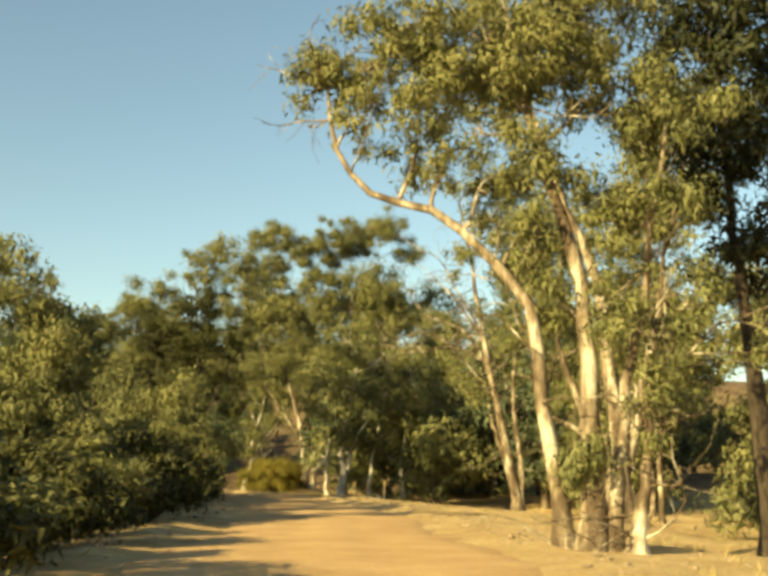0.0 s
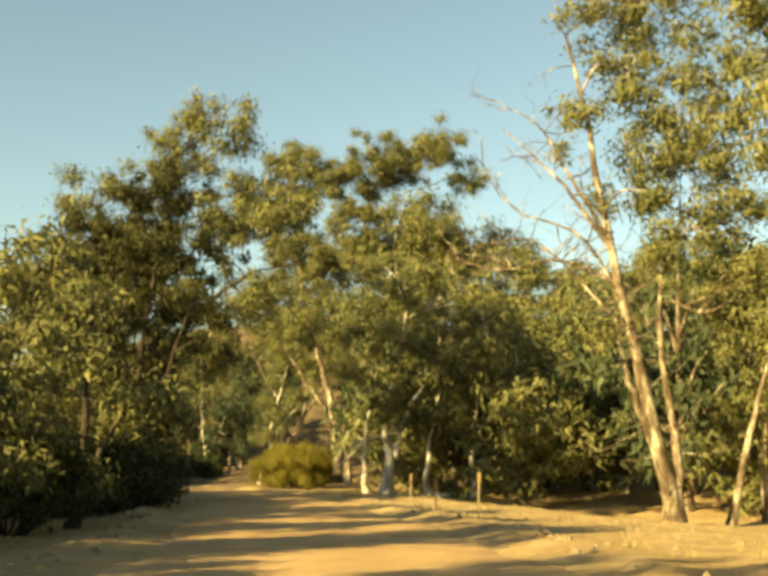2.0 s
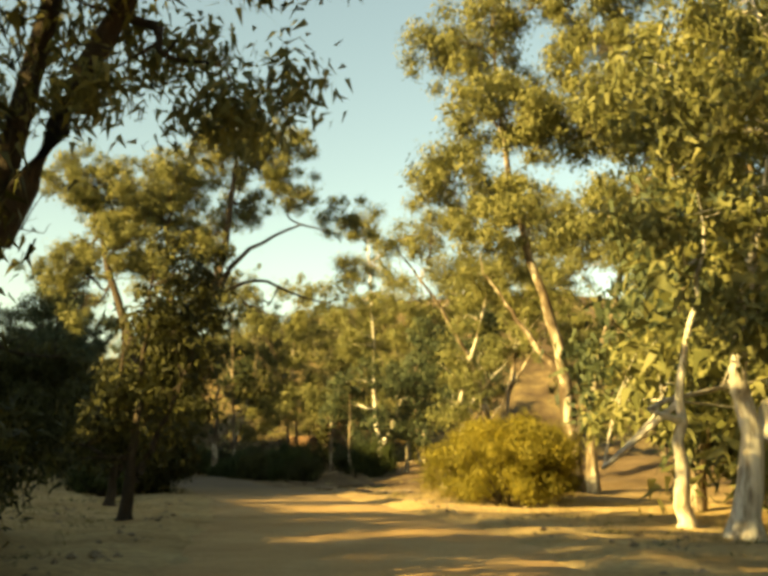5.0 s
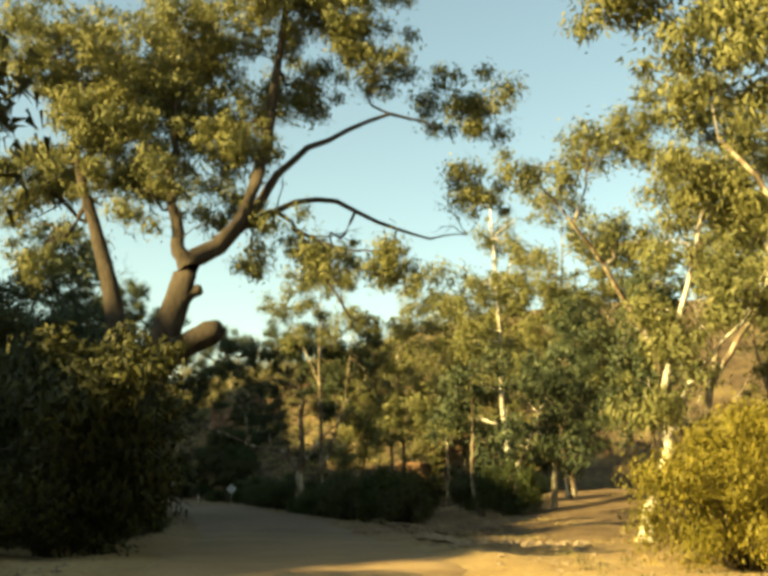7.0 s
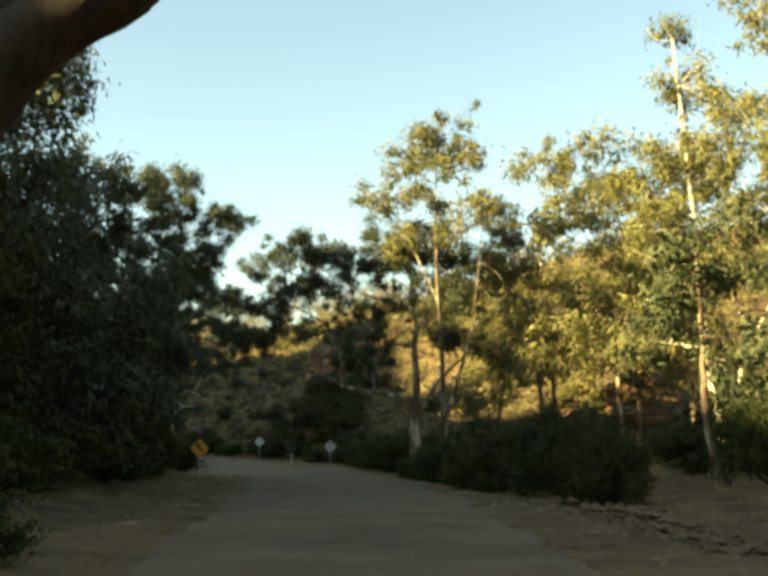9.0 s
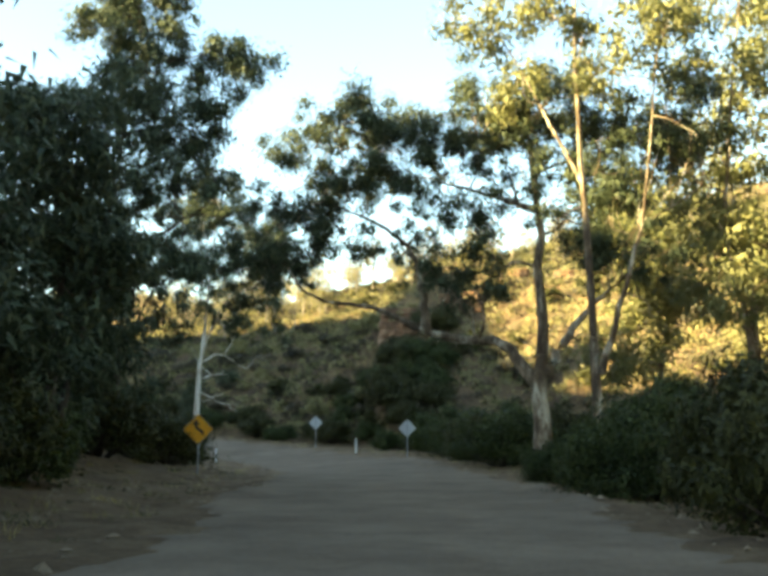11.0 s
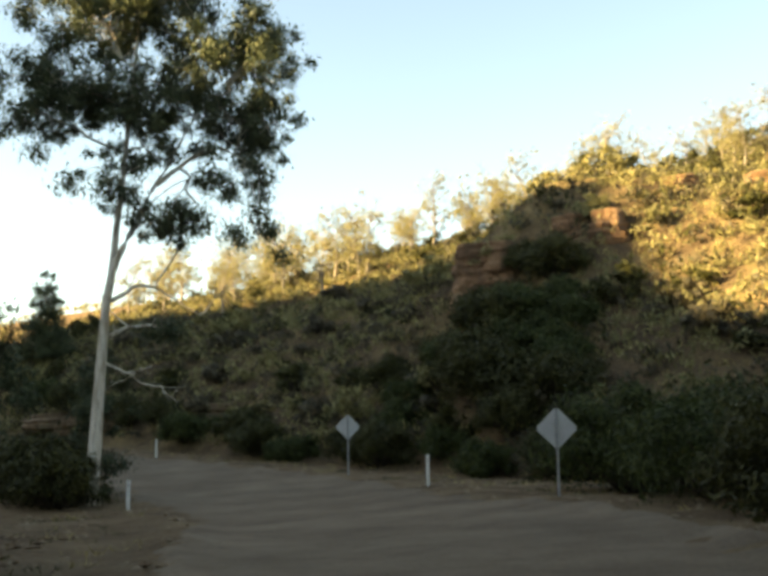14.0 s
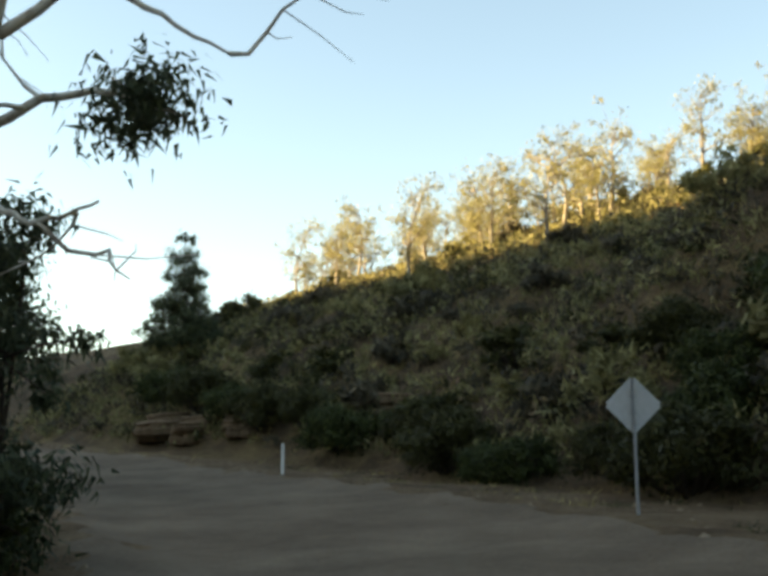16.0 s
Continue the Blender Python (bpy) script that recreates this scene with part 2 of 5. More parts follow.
def height(x, y):
    x, y = np.asarray(x, float), np.asarray(y, float)
    d, run = along(CENTRE, x, y)
    e = np.abs(d)
    past = run - BEND
    z = np.interp(past, [-12, 4, 16, 33, 60, 110, 300], [0, 0.05, 0.35, 1.25, 3.1, 5.0, 7.0])
    z = z + 0.42 * ease(past, -22, 0) * (1 - ease(past, 60, 90)) * np.clip(d / 5.5, -0.4, 1.0)
    first = 1 - ease(y, 86, 104)
    right, left = np.maximum(d - 4.6, 0), np.maximum(-d - 4.6, 0)
    z = z - first * 1.2 * ease(d, 5, 22) + (1 - first) * 2.2 * ease(d, 6, 34) * (1 - ease(past, -30, -8)) * ease(y, 118, 150)
    z = z + 1.8 * ease(-d, 5, 15) * ease(y, 90, 112) * (1 - ease(past, -12, 8)) + first * 0.5 * ease(-d, 5, 14)
    z = z + 0.20 * np.exp(-(((e - 4.1) / 0.55) ** 2)) * (0.75 + 0.8 * waves(x, y, 5, 3))
    z = z + ease(e, 4.5, 9) * 0.28 * waves(x, y, 9, 4) + ease(e, 3.4, 5.5) * 0.07 * waves(x, y, 1.9, 5)
    # the hill beyond the bend, with its crest falling away to the west
    far = np.maximum(-along(FOOT, x, y)[0] * -1, 0)
    crest = np.interp(x, [-260, -150, -128, -110, -97, -84, -66, -30, 40, 200], [9, 13, 17.5, 23, 28, 35, 41, 42, 34, 24])
    up = 0.70 * far + 0.8 * waves(x, y, 17, 8) * ease(far, 2, 10) + 0.35 * waves(x, y, 5, 9) * ease(far, 1, 5)
    z = z + 4.2 * np.exp(-(((x + 85) / 7.5) ** 2) - ((y - 222) / 6.0) ** 2)
    z = z + crest * (1 - np.exp(-np.maximum(up, 0) / crest * 1.25)) * (far > 0)
    z = z - 2.6 * np.exp(-(((x + 88.4) / 2.6) ** 2) - ((y - 214.6) / 2.6) ** 2)
    z = z + 47 * np.exp(-(((x + 420) / 150) ** 2) - ((y - 480) / 90) ** 2)
    # unseen high ridge to the south-west, profiled to throw shade on bend and banks
    p, q = -0.749 * x + 0.662 * y, -0.662 * x - 0.749 * y
    ridge = np.interp(p, [-10, 14, 26, 36, 45, 54, 66, 75, 87, 90.5, 94, 98, 104, 107, 110, 114, 121, 141, 154, 170, 181, 187, 193, 199, 203, 206, 209, 213, 224, 231, 240, 300, 370, 600], [0, 8, 14, 19.5, 24.5, 27.5, 29.5, 31, 32.3, 34, 36, 37.2, 38.6, 42.0, 40.8, 41.4, 45.4, 50, 53.4, 52.6, 52, 51, 52.3, 54.5, 57.5, 61, 63, 61, 58, 55.5, 51.5, 40, 4, 0])
    wide = np.where(q < 22, np.interp(p, [60, 95], [11, 26]), 26)
    z = z + ridge * np.exp(-(((q - 22) / wide) ** 2)) * (1 + 0.012 * waves(x, y, 30, 11))
    # far ranges all round
    away = np.hypot(x + 40, y - 110)
    return z + ease(away, 320, 900) * (26 + 18 * waves(x, y, 420, 12))


def lie(x, y):
    return float(height(np.array([x]), np.array([y]))[0])


def mesh_of(name, verts, faces, material, smooth=True):
    """A mesh from arrays: verts (n, 3), faces (m, 3 or 4)."""
    verts, faces = np.asarray(verts, np.float32), np.asarray(faces, np.int32)
    k = faces.shape[1]
    me = bpy.data.meshes.new(name)
    me.vertices.add(len(verts))
    me.vertices.foreach_set("co", verts.ravel())
    me.loops.add(faces.size)
    me.loops.foreach_set("vertex_index", faces.ravel())
    me.polygons.add(len(faces))
    me.polygons.foreach_set("loop_start", np.arange(0, faces.size, k, dtype=np.int32))
    me.polygons.foreach_set("use_smooth", np.full(len(faces), smooth))
    me.update(calc_edges=True)
    me.materials.append(material)
    return me


def put(name, me, parent=None, label=""):
    ob = new(name, me)
    if parent:
        ob.parent = parent
    if label:
        ob["label"] = label
    return ob


def part(name, bm, material, parent, label=""):
    me = bpy.data.meshes.new(name)
    bm.to_mesh(me)
    bm.free()
    me.materials.append(material)
    return put(name, me, parent, label)


def spaced(edges):
    return np.unique(np.concatenate([np.arange(a, b, s) for a, b, s in edges]))


def build_ground():
    xs = spaced([(-3000, -600, 200), (-600, -260, 28), (-260, -134, 5), (-134, 24, 0.9), (24, 80, 4), (80, 600, 40), (600, 3001, 200)])
    ys = spaced([(-3000, -400, 200), (-400, -30, 24), (-30, 10, 3), (10, 252, 0.9), (252, 320, 4), (320, 800, 40), (800, 3001, 200)])
    X, Y = np.meshgrid(xs, ys)
    Z = height(X.ravel(), Y.ravel())
    n, m = len(xs), len(ys)
    i = (np.arange(m - 1)[:, None] * n + np.arange(n - 1)).ravel()
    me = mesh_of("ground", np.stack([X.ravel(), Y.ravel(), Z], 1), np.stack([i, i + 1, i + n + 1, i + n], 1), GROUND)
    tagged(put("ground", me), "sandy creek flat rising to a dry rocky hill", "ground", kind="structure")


def build_road():
    """The graded strip, with a wandering edge, wheel tracks and a slight crown, just proud of the ground."""
    steps = np.arange(240, 720, 0.5)
    seg = np.hypot(*np.diff(CENTRE, axis=0).T)
    cum = np.concatenate([[0], np.cumsum(seg)])
    fine = np.stack([np.interp(steps, cum, CENTRE[:, k]) for k in (0, 1)], 1)
    for _ in range(14):
        fine[1:-1] = (fine[:-2] + 2 * fine[1:-1] + fine[2:]) / 4
    tang = np.gradient(fine, axis=0)
    tang /= np.hypot(*tang.T)[:, None]
    nrm = np.stack([tang[:, 1], -tang[:, 0]], 1)
    lanes = np.linspace(-1, 1, 17)
    half = 3.25 + 0.35 * np.sin(steps * 0.31) * np.sin(steps * 0.071) + 0.12 * np.sin(steps * 1.7) + 0.10 * np.random.RandomState(9).normal(size=len(steps)) + 1.0 * ease(steps, BEND - 75, BEND - 35)
    P = fine[:, None, :] + nrm[:, None, :] * (lanes[None, :] * half[:, None])[..., None]
    z = height(P[..., 0].ravel(), P[..., 1].ravel()).reshape(P.shape[:2])
    z = z + 0.05 * (1 - lanes**4) - 0.025 * (np.exp(-(((np.abs(lanes) - 0.28) / 0.07) ** 2))) + 0.012
    z[:, [0, -1]] -= 0.10
    V = np.concatenate([P, z[..., None]], 2).reshape(-1, 3)
    n = len(lanes)
    i = (np.arange(len(steps) - 1)[:, None] * n + np.arange(n - 1)).ravel()
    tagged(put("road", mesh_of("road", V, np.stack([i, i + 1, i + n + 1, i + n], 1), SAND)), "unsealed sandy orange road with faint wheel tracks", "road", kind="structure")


build_ground()
build_road()


# ---- how plants are built ----
class Shape:
    """Collects tubes or leaves, then makes one mesh of them."""

    def __init__(self):
        self.v, self.f, self.n = [], [], 0

    def add(self, v, f):
        self.v.append(v), self.f.append(f + self.n)
        self.n += len(v)

    def mesh(self, name, material, smooth=True):
        return mesh_of(name, np.concatenate(self.v), np.concatenate(self.f), material, smooth)

    def tube(self, pts, radii, sides=6):
        pts, radii = np.asarray(pts, float), np.asarray(radii, float)
        d = np.gradient(pts, axis=0)
        d /= np.linalg.norm(d, axis=1)[:, None] + 1e-9
        ref = np.where(np.abs(d[:, 2:3]) > 0.9, [[1.0, 0, 0]], [[0, 0, 1.0]])
        a = np.cross(d, ref)
        a /= np.linalg.norm(a, axis=1)[:, None] + 1e-9
        b = np.cross(d, a)
        ang = np.arange(sides) * 2 * np.pi / sides
        ring = a[:, None] * np.cos(ang)[None, :, None] + b[:, None] * np.sin(ang)[None, :, None]
        v = pts[:, None] + ring * radii[:, None, None]
        n, k = len(pts), sides
        i, j = np.meshgrid(np.arange(n - 1), np.arange(k), indexing="ij")
        q = np.stack([i * k + j, i * k + (j + 1) % k, (i + 1) * k + (j + 1) % k, (i + 1) * k + j], -1).reshape(-1, 4)
        v = v.reshape(-1, 3)
        if self.n:
            # grown on to the wood that is already there
            old = np.concatenate(self.v)
            near = np.argsort(((old - pts[0]) ** 2).sum(1))[:2]
            i, i2 = int(near[0]), int(near[1])
            self.add(v, q)
            self.f.append(np.array([[i, i2, self.n - len(v) + 1, self.n - len(v)]]))
        else:
            self.add(v, q)

    def leaves(self, rng, centres, radii, count, size, droop=0.6):
        """Lance-shaped leaves in loose clumps round the centres."""
        c = np.repeat(np.asarray(centres, float), count, 0)
        r = np.repeat(np.asarray(radii, float), count)
        n = len(c)
        off = rng.normal(size=(n, 3))
        off /= np.linalg.norm(off, axis=1)[:, None]
        off *= ((0.2 + 0.8 * rng.rand(n) ** 0.7) * np.exp(rng.normal(size=n) * 0.24) * r)[:, None] * [1, 1, 0.8]
        off[:, 2] -= 0.12 * r * rng.rand(n)
        p = c + off
        # blades hang, with their flat sides turned outwards from the clump
        face = off / (np.linalg.norm(off, axis=1)[:, None] + 1e-9) + rng.normal(size=(n, 3)) * 0.42 + [0, 0, 0.15]
        face /= np.linalg.norm(face, axis=1)[:, None]
        way = rng.normal(size=(n, 3)) * 0.8 + [0, 0, -droop * 1.6]
        way -= face * (way * face).sum(1)[:, None]
        way /= np.linalg.norm(way, axis=1)[:, None] + 1e-9
        side = np.cross(way, face)
        ln = size * rng.uniform(0.85, 1.65, n)[:, None]
        w = ln * rng.uniform(0.24, 0.40, n)[:, None]
        v = np.stack([p + side * w * 0.55, p + way * ln, p - side * w * 0.55], 1).reshape(-1, 3)
        self.add(v, np.arange(n * 3).reshape(-1, 3))


def smooth_line(pts, n):
    """A rounded line through a few points (Catmull-Rom)."""
    pts = np.asarray(pts, float)
    if len(pts) == 2:
        return pts[0] + (pts[1] - pts[0]) * np.linspace(0, 1, n)[:, None]
    ext = np.vstack([2 * pts[0] - pts[1], pts, 2 * pts[-1] - pts[-2]])
    out = []
    for t in np.linspace(0, len(pts) - 1 - 1e-6, n):
        i = int(t)
        u = t - i
        a, b, c, d = ext[i : i + 4]
        out.append(0.5 * (2 * b + (c - a) * u + (2 * a - 5 * b + 4 * c - d) * u * u + (3 * b - a - 3 * c + d) * u**3))
    return np.array(out)


def gum(name, label, x, y, stems, lobes, seed, r=0.4, bark=BARK, leaf=GUM, density=1.0, size=0.30, clump=0.95, z=None, sparse=0, category="tree", group="", twigs=0.5, stubs=(), near=False, bare=()):
    """A tree: stems as lines of (dx, dy, height) from its base, and lobes of crown as (dx, dy, height, width, tallness).
    Limbs run from the stems into each lobe, twigs from the limb to the clumps."""
    rng = np.random.RandomState(seed)
    size, clump = size * (0.66 if near else 0.88), clump * (0.82 if near else 1.0)
    root = tagged(new(name), label, category, group)
    root.location = (x, y, (lie(x, y) if z is None else z) - 0.15)
    wood = Shape()
    lines = []
    for k, st in enumerate(stems):
        line = smooth_line([(0.0, 0.0, 0.0)] + list(st) if k == 0 else st, 16)
        line[1:-1, :2] += rng.normal(size=(14, 2)) * 0.06 * min(1.0, r * 2)
        r0 = r * (1.0 if k == 0 else 0.66 - 0.035 * max(0.0, st[0][2] - 2.0))
        rad = r0 * (1 - 0.87 * np.linspace(0, 1, 16) ** 0.68)
        rad[0] *= 1.35 if line[0, 2] < 1.0 else 1.0
        wood.tube(line, np.maximum(rad, 0.03), 9)
        lines.append((line, rad))
    for girth, st in bare:
        line = smooth_line(st, 14)
        line[1:] += rng.normal(size=(13, 3)) * 0.3 * girth
        rad = np.linspace(girth, 0.016, 14)
        wood.tube(line, rad, 6)
        lines.append((line, rad))
    pool = np.concatenate([np.c_[l, rd] for l, rd in lines])
    for lx, ly, lz, w, h in lobes:
        bough, crown = Shape(), Shape()
        c = np.array([lx, ly, lz])
        reach = np.linalg.norm((pool[:, :3] - c) * [1, 1, 0.7], axis=1) * np.where(pool[:, 2] < lz - 0.15 * h, 1.0, 1.35)
        a = pool[np.argmin(reach)]
        far = np.linalg.norm(c - a[:3])
        one = a[:3] + (c - a[:3]) * 0.33 + rng.normal(size=3) * 0.14 * far
        two = a[:3] + (c - a[:3]) * 0.68 + rng.normal(size=3) * 0.12 * far + [0, 0, 0.05 * w]
        limb = smooth_line([a[:3], one, two, c], 9)
        lr = min(a[3] * 0.7, 0.035 + 0.016 * far + 0.014 * w)
        bough.tube(limb, np.linspace(lr, 0.03, 9), 6)
        n = min(130, max(6, int(density * 1.9 * w * w * h / clump**2)))
        off = rng.normal(size=(n, 3))
        off /= np.linalg.norm(off, axis=1)[:, None]
        off *= ((0.3 + 0.7 * rng.rand(n) ** 0.6) * np.exp(rng.normal(size=n) * 0.15))[:, None]
        ends = c + off * [w, w, h]
        for e in ends[: int(n * twigs)]:
            s = limb[rng.randint(3, 9)]
            m2 = (s + e) / 2 + rng.normal(size=3) * 0.15 + [0, 0, 0.1]
            bough.tube(smooth_line([s, m2, e], 5), np.linspace(max(0.02, lr * 0.35), 0.012, 5), 4)
        grade = rng.uniform(0.4, 1.3, n)
        crown.leaves(rng, ends, clump * grade, np.maximum(8, (grade**1.6 * (150 if near else 96) * (clump / size / 3.2) ** 1.5).astype(int)), size, 0.8 if near else 0.6)
        spray = put("bough", bough.mesh("bough", bark), root)
        put("foliage", crown.mesh("foliage", leaf, False), spray)
    for k in range(sparse):
        a = pool[rng.randint(6, len(pool))]
        d = rng.normal(size=3) * [1, 1, 0.5] + [0, 0, 0.4]
        d /= np.linalg.norm(d)
        step = rng.uniform(0.25, 0.55)
        pts = [a[:3]]
        for i in range(6):
            d = d + rng.normal(size=3) * 0.28 + [0, 0, 0.06]
            d /= np.linalg.norm(d)
            pts.append(pts[-1] + d * step)
        pts = np.array(pts)
        wood.tube(pts, np.linspace(0.032, 0.008, 7), 4)
        for i in (2, 3, 4, 5):
            e1 = pts[i] + d * 0.4 * step + rng.normal(size=3) * 0.6 * step
            wood.tube(np.array([pts[i], e1, e1 + (e1 - pts[i]) * 0.7 + rng.normal(size=3) * 0.25 * step]), [0.012, 0.008, 0.004], 3)
    for p0, p1, sr in stubs:
        # a snapped-off limb: swollen at its foot and behind the break, rough all round, hollow at the end
        p0, p1 = np.array(p0, float), np.array(p1, float)
        k = np.array([0, 0.12, 0.26, 0.4, 0.54, 0.68, 0.8, 0.9, 0.97, 1.0, 0.95])
        line = p0 + (p1 - p0) * k[:, None]
        line[:, 2] += 0.16 * np.sin(k * 3.0) * sr
        wood.tube(line, sr * np.array([1.7, 1.35, 1.15, 1.02, 0.98, 1.0, 1.03, 0.9, 0.68, 0.46, 0.18]), 16)
        wood.v[-1] = wood.v[-1] + rng.normal(size=wood.v[-1].shape) * 0.045 * sr
    put("trunk", wood.mesh("trunk", bark), root)
    return root


def shrub_mesh(seed, leaf, spread, tall, lumps, count=120, size=0.22, droop=0.2):
    """A bush of lumpy outline from the ground up: stems and leaves."""
    rng = np.random.RandomState(seed)
    wood, crown = Shape(), Shape()
    ang = rng.uniform(0, 6.28, lumps)
    rad = spread * rng.rand(lumps) ** 0.6 * 0.85
    top = tall * rng.uniform(0.25, 1.0, lumps) * (1 - 0.45 * (rad / spread) ** 2)
    ends = np.stack([np.cos(ang) * rad, np.sin(ang) * rad, top], 1)
    for e in ends[::2]:
        wood.tube(smooth_line([(e[0] * 0.15, e[1] * 0.15, 0), (e[0] * 0.6, e[1] * 0.6, e[2] * 0.55), e], 6), np.linspace(0.05, 0.012, 6), 5)
    crown.leaves(rng, ends, spread * 0.26 * rng.uniform(0.7, 1.3, lumps), count, size, droop)
    return wood.mesh("woody_base", DARK_BARK), crown.mesh("foliage", leaf, False)


def shrub(name, label, meshes, x, y, scale=(1, 1, 1), turn=0.0, sink=0.1, category="shrub", group=""):
    root = tagged(new(name), label, category, group)
    root.matrix_basis = Matrix.LocRotScale((x, y, lie(x, y) - sink), Euler((0, 0, turn)), scale)
    put("woody_base", meshes[0], root)
    put("foliage", meshes[1], root)
    return root

# ---- first stretch: big gums on the right of the road ----
gum("river_red_gum", "huge old gum with pale twisting stems beside the road", 7.25, 22.4,
    [[(0.1, 0.3, 3.4), (-0.1, 0.4, 7.0), (-1.2, 0.5, 10.5), (-1.9, 0.6, 14.5)], [(0.5, 0, 0.1), (0.9, 0.2, 3.4), (1.6, 0.4, 7.0), (2.4, 0.6, 12.0)],
     [(-0.6, 0.2, 0.1), (-0.9, 0.3, 3.0), (-1.4, 0.2, 6.0), (-3.3, 0.2, 8.2), (-5.3, 0.3, 8.9), (-6.2, 0.3, 10.4), (-6.5, 0.3, 12.6)], [(1.0, -0.4, 0.1), (1.3, -0.3, 2.5), (1.5, -0.4, 5.5)]],
    [(-2.2, 0.5, 12.8, 2.4, 1.8), (-4.8, 0.4, 12.6, 2.4, 1.4), (1.5, 0.8, 11.4, 1.5, 1.8), (-0.8, 0.5, 9.6, 1.4, 1.4), (0.9, -0.3, 5.4, 0.9, 1.6),
     (1.4, -0.5, 3.4, 0.7, 1.3), (-2.3, 0.2, 8.8, 1.2, 0.8), (0.4, 0.6, 13.8, 2.6, 1.6), (-0.2, -0.2, 2.4, 0.5, 1.0), (4.4, -0.6, 5.2, 1.0, 0.9), (-5.6, 0.3, 10.6, 0.9, 0.8), (-4.2, 0.3, 10.2, 1.0, 0.7), (-1.7, 0.4, 7.4, 0.9, 0.8), (0.7, 0.6, 8.2, 1.1, 1.0), (-0.5, 0.3, 6.0, 0.8, 0.8), (2.0, 0.2, 8.8, 1.1, 1.1), (-3.3, 0.2, 9.8, 1.1, 0.7), (2.2, -0.2, 6.2, 1.0, 0.9), (0.4, 0.8, 11.4, 1.3, 1.0), (-6.4, 0.3, 12.0, 1.0, 0.8), (3.0, 0.4, 11.0, 1.2, 1.2)], 11, 0.38, sparse=70, clump=0.7, size=0.24, near=True).scale = (0.82, 0.82, 0.82)
# this crown is shaded by its leaf colour
gum("river_red_gum", "gum with rough trunk and crown coloured dark as deep shade", 12.2, 27.6,
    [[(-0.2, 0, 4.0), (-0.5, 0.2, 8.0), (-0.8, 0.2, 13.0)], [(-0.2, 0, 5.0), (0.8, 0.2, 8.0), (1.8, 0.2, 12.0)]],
    [(-1.4, 0, 12.6, 1.9, 1.7), (0.4, 0, 10.4, 2.2, 1.7), (1.8, 0.2, 13.0, 2.2, 1.8), (-1.2, -0.3, 9.6, 1.5, 1.3), (-0.6, -0.4, 7.6, 1.3, 1.1), (1.6, 0, 7.4, 1.8, 1.5), (0.6, -0.2, 1.3, 1.5, 0.9), (-0.8, -0.2, 14.6, 2.0, 1.4)], 16, 0.36, DARK_BARK, SHADED_GUM, density=1.5, clump=0.75, size=0.24, sparse=10)
for gx, gy, gh in ((22.5, 57.0, 13.0), (19.0, 48.0, 11.0), (27.0, 68.0, 15.0), (24.0, 45.0, 12.0), (30.0, 60.0, 14.0)):
    rr = np.random.RandomState(int(gx * 3))
    gum("slender_gum", "olive gum in the wood beyond the sandy flat", gx, gy, [[(0.2, 0, gh * 0.4), (rr.uniform(-0.7, 0.7), 0.2, gh * 0.95)]],
        [(rr.uniform(-2.0, 2.0), rr.uniform(-1.6, 1.6), gh * f, gh * 0.22, gh * 0.13) for f in (0.18, 0.32, 0.46, 0.6, 0.75, 0.9, 1.0)], 350 + int(gx), 0.24, density=1.0, clump=1.1, size=0.36, group="gums beside the road")
gum("river_red_gum", "tall pale gum with heavy white limbs on the sandy verge", 10.6, 39.6,
    [[(-0.2, 0, 4), (-0.7, 0.2, 8.5), (-2.2, 0.3, 13), (-3.6, 0.4, 18)], [(0.2, 0.1, 2.0), (1.3, 0.2, 7), (2.6, 0.3, 13)]],
    [(-3.4, 0.4, 17.5, 2.5, 1.8), (-5.0, 0, 14.5, 1.8, 1.2), (2.6, 0.4, 14.0, 2.8, 2.6), (0.6, 0.2, 11.5, 1.8, 2.0), (3.6, 0.5, 8.5, 1.8, 2.2)], 12, 0.42, sparse=14, clump=0.8, size=0.24)
gum("river_red_gum", "pale gum leaning over the verge with one white elbowed limb", 13.2, 58.0,
    [[(-0.6, 0, 3.2), (-1.9, 0.2, 6.5), (-2.8, 0.2, 9.8), (-2.4, 0.3, 15)], [(-1.3, 0.1, 4.6), (-2.9, 0, 5.4), (-4.0, 0, 5.8)], [(0.1, 0, 3.0), (1.8, 0.3, 9), (2.6, 0.4, 14)]],
    [(-2.6, 0.3, 15.5, 3.0, 2.2), (-3.6, 0, 11.6, 2.2, 1.8), (1.2, 0.5, 13.0, 3.0, 2.6), (2.8, 0.5, 8.8, 2.4, 2.2), (-0.6, 0.4, 9.4, 1.8, 1.4), (3.4, 0.8, 17, 3, 2.2)], 13, 0.40, sparse=10, clump=0.85, size=0.25)
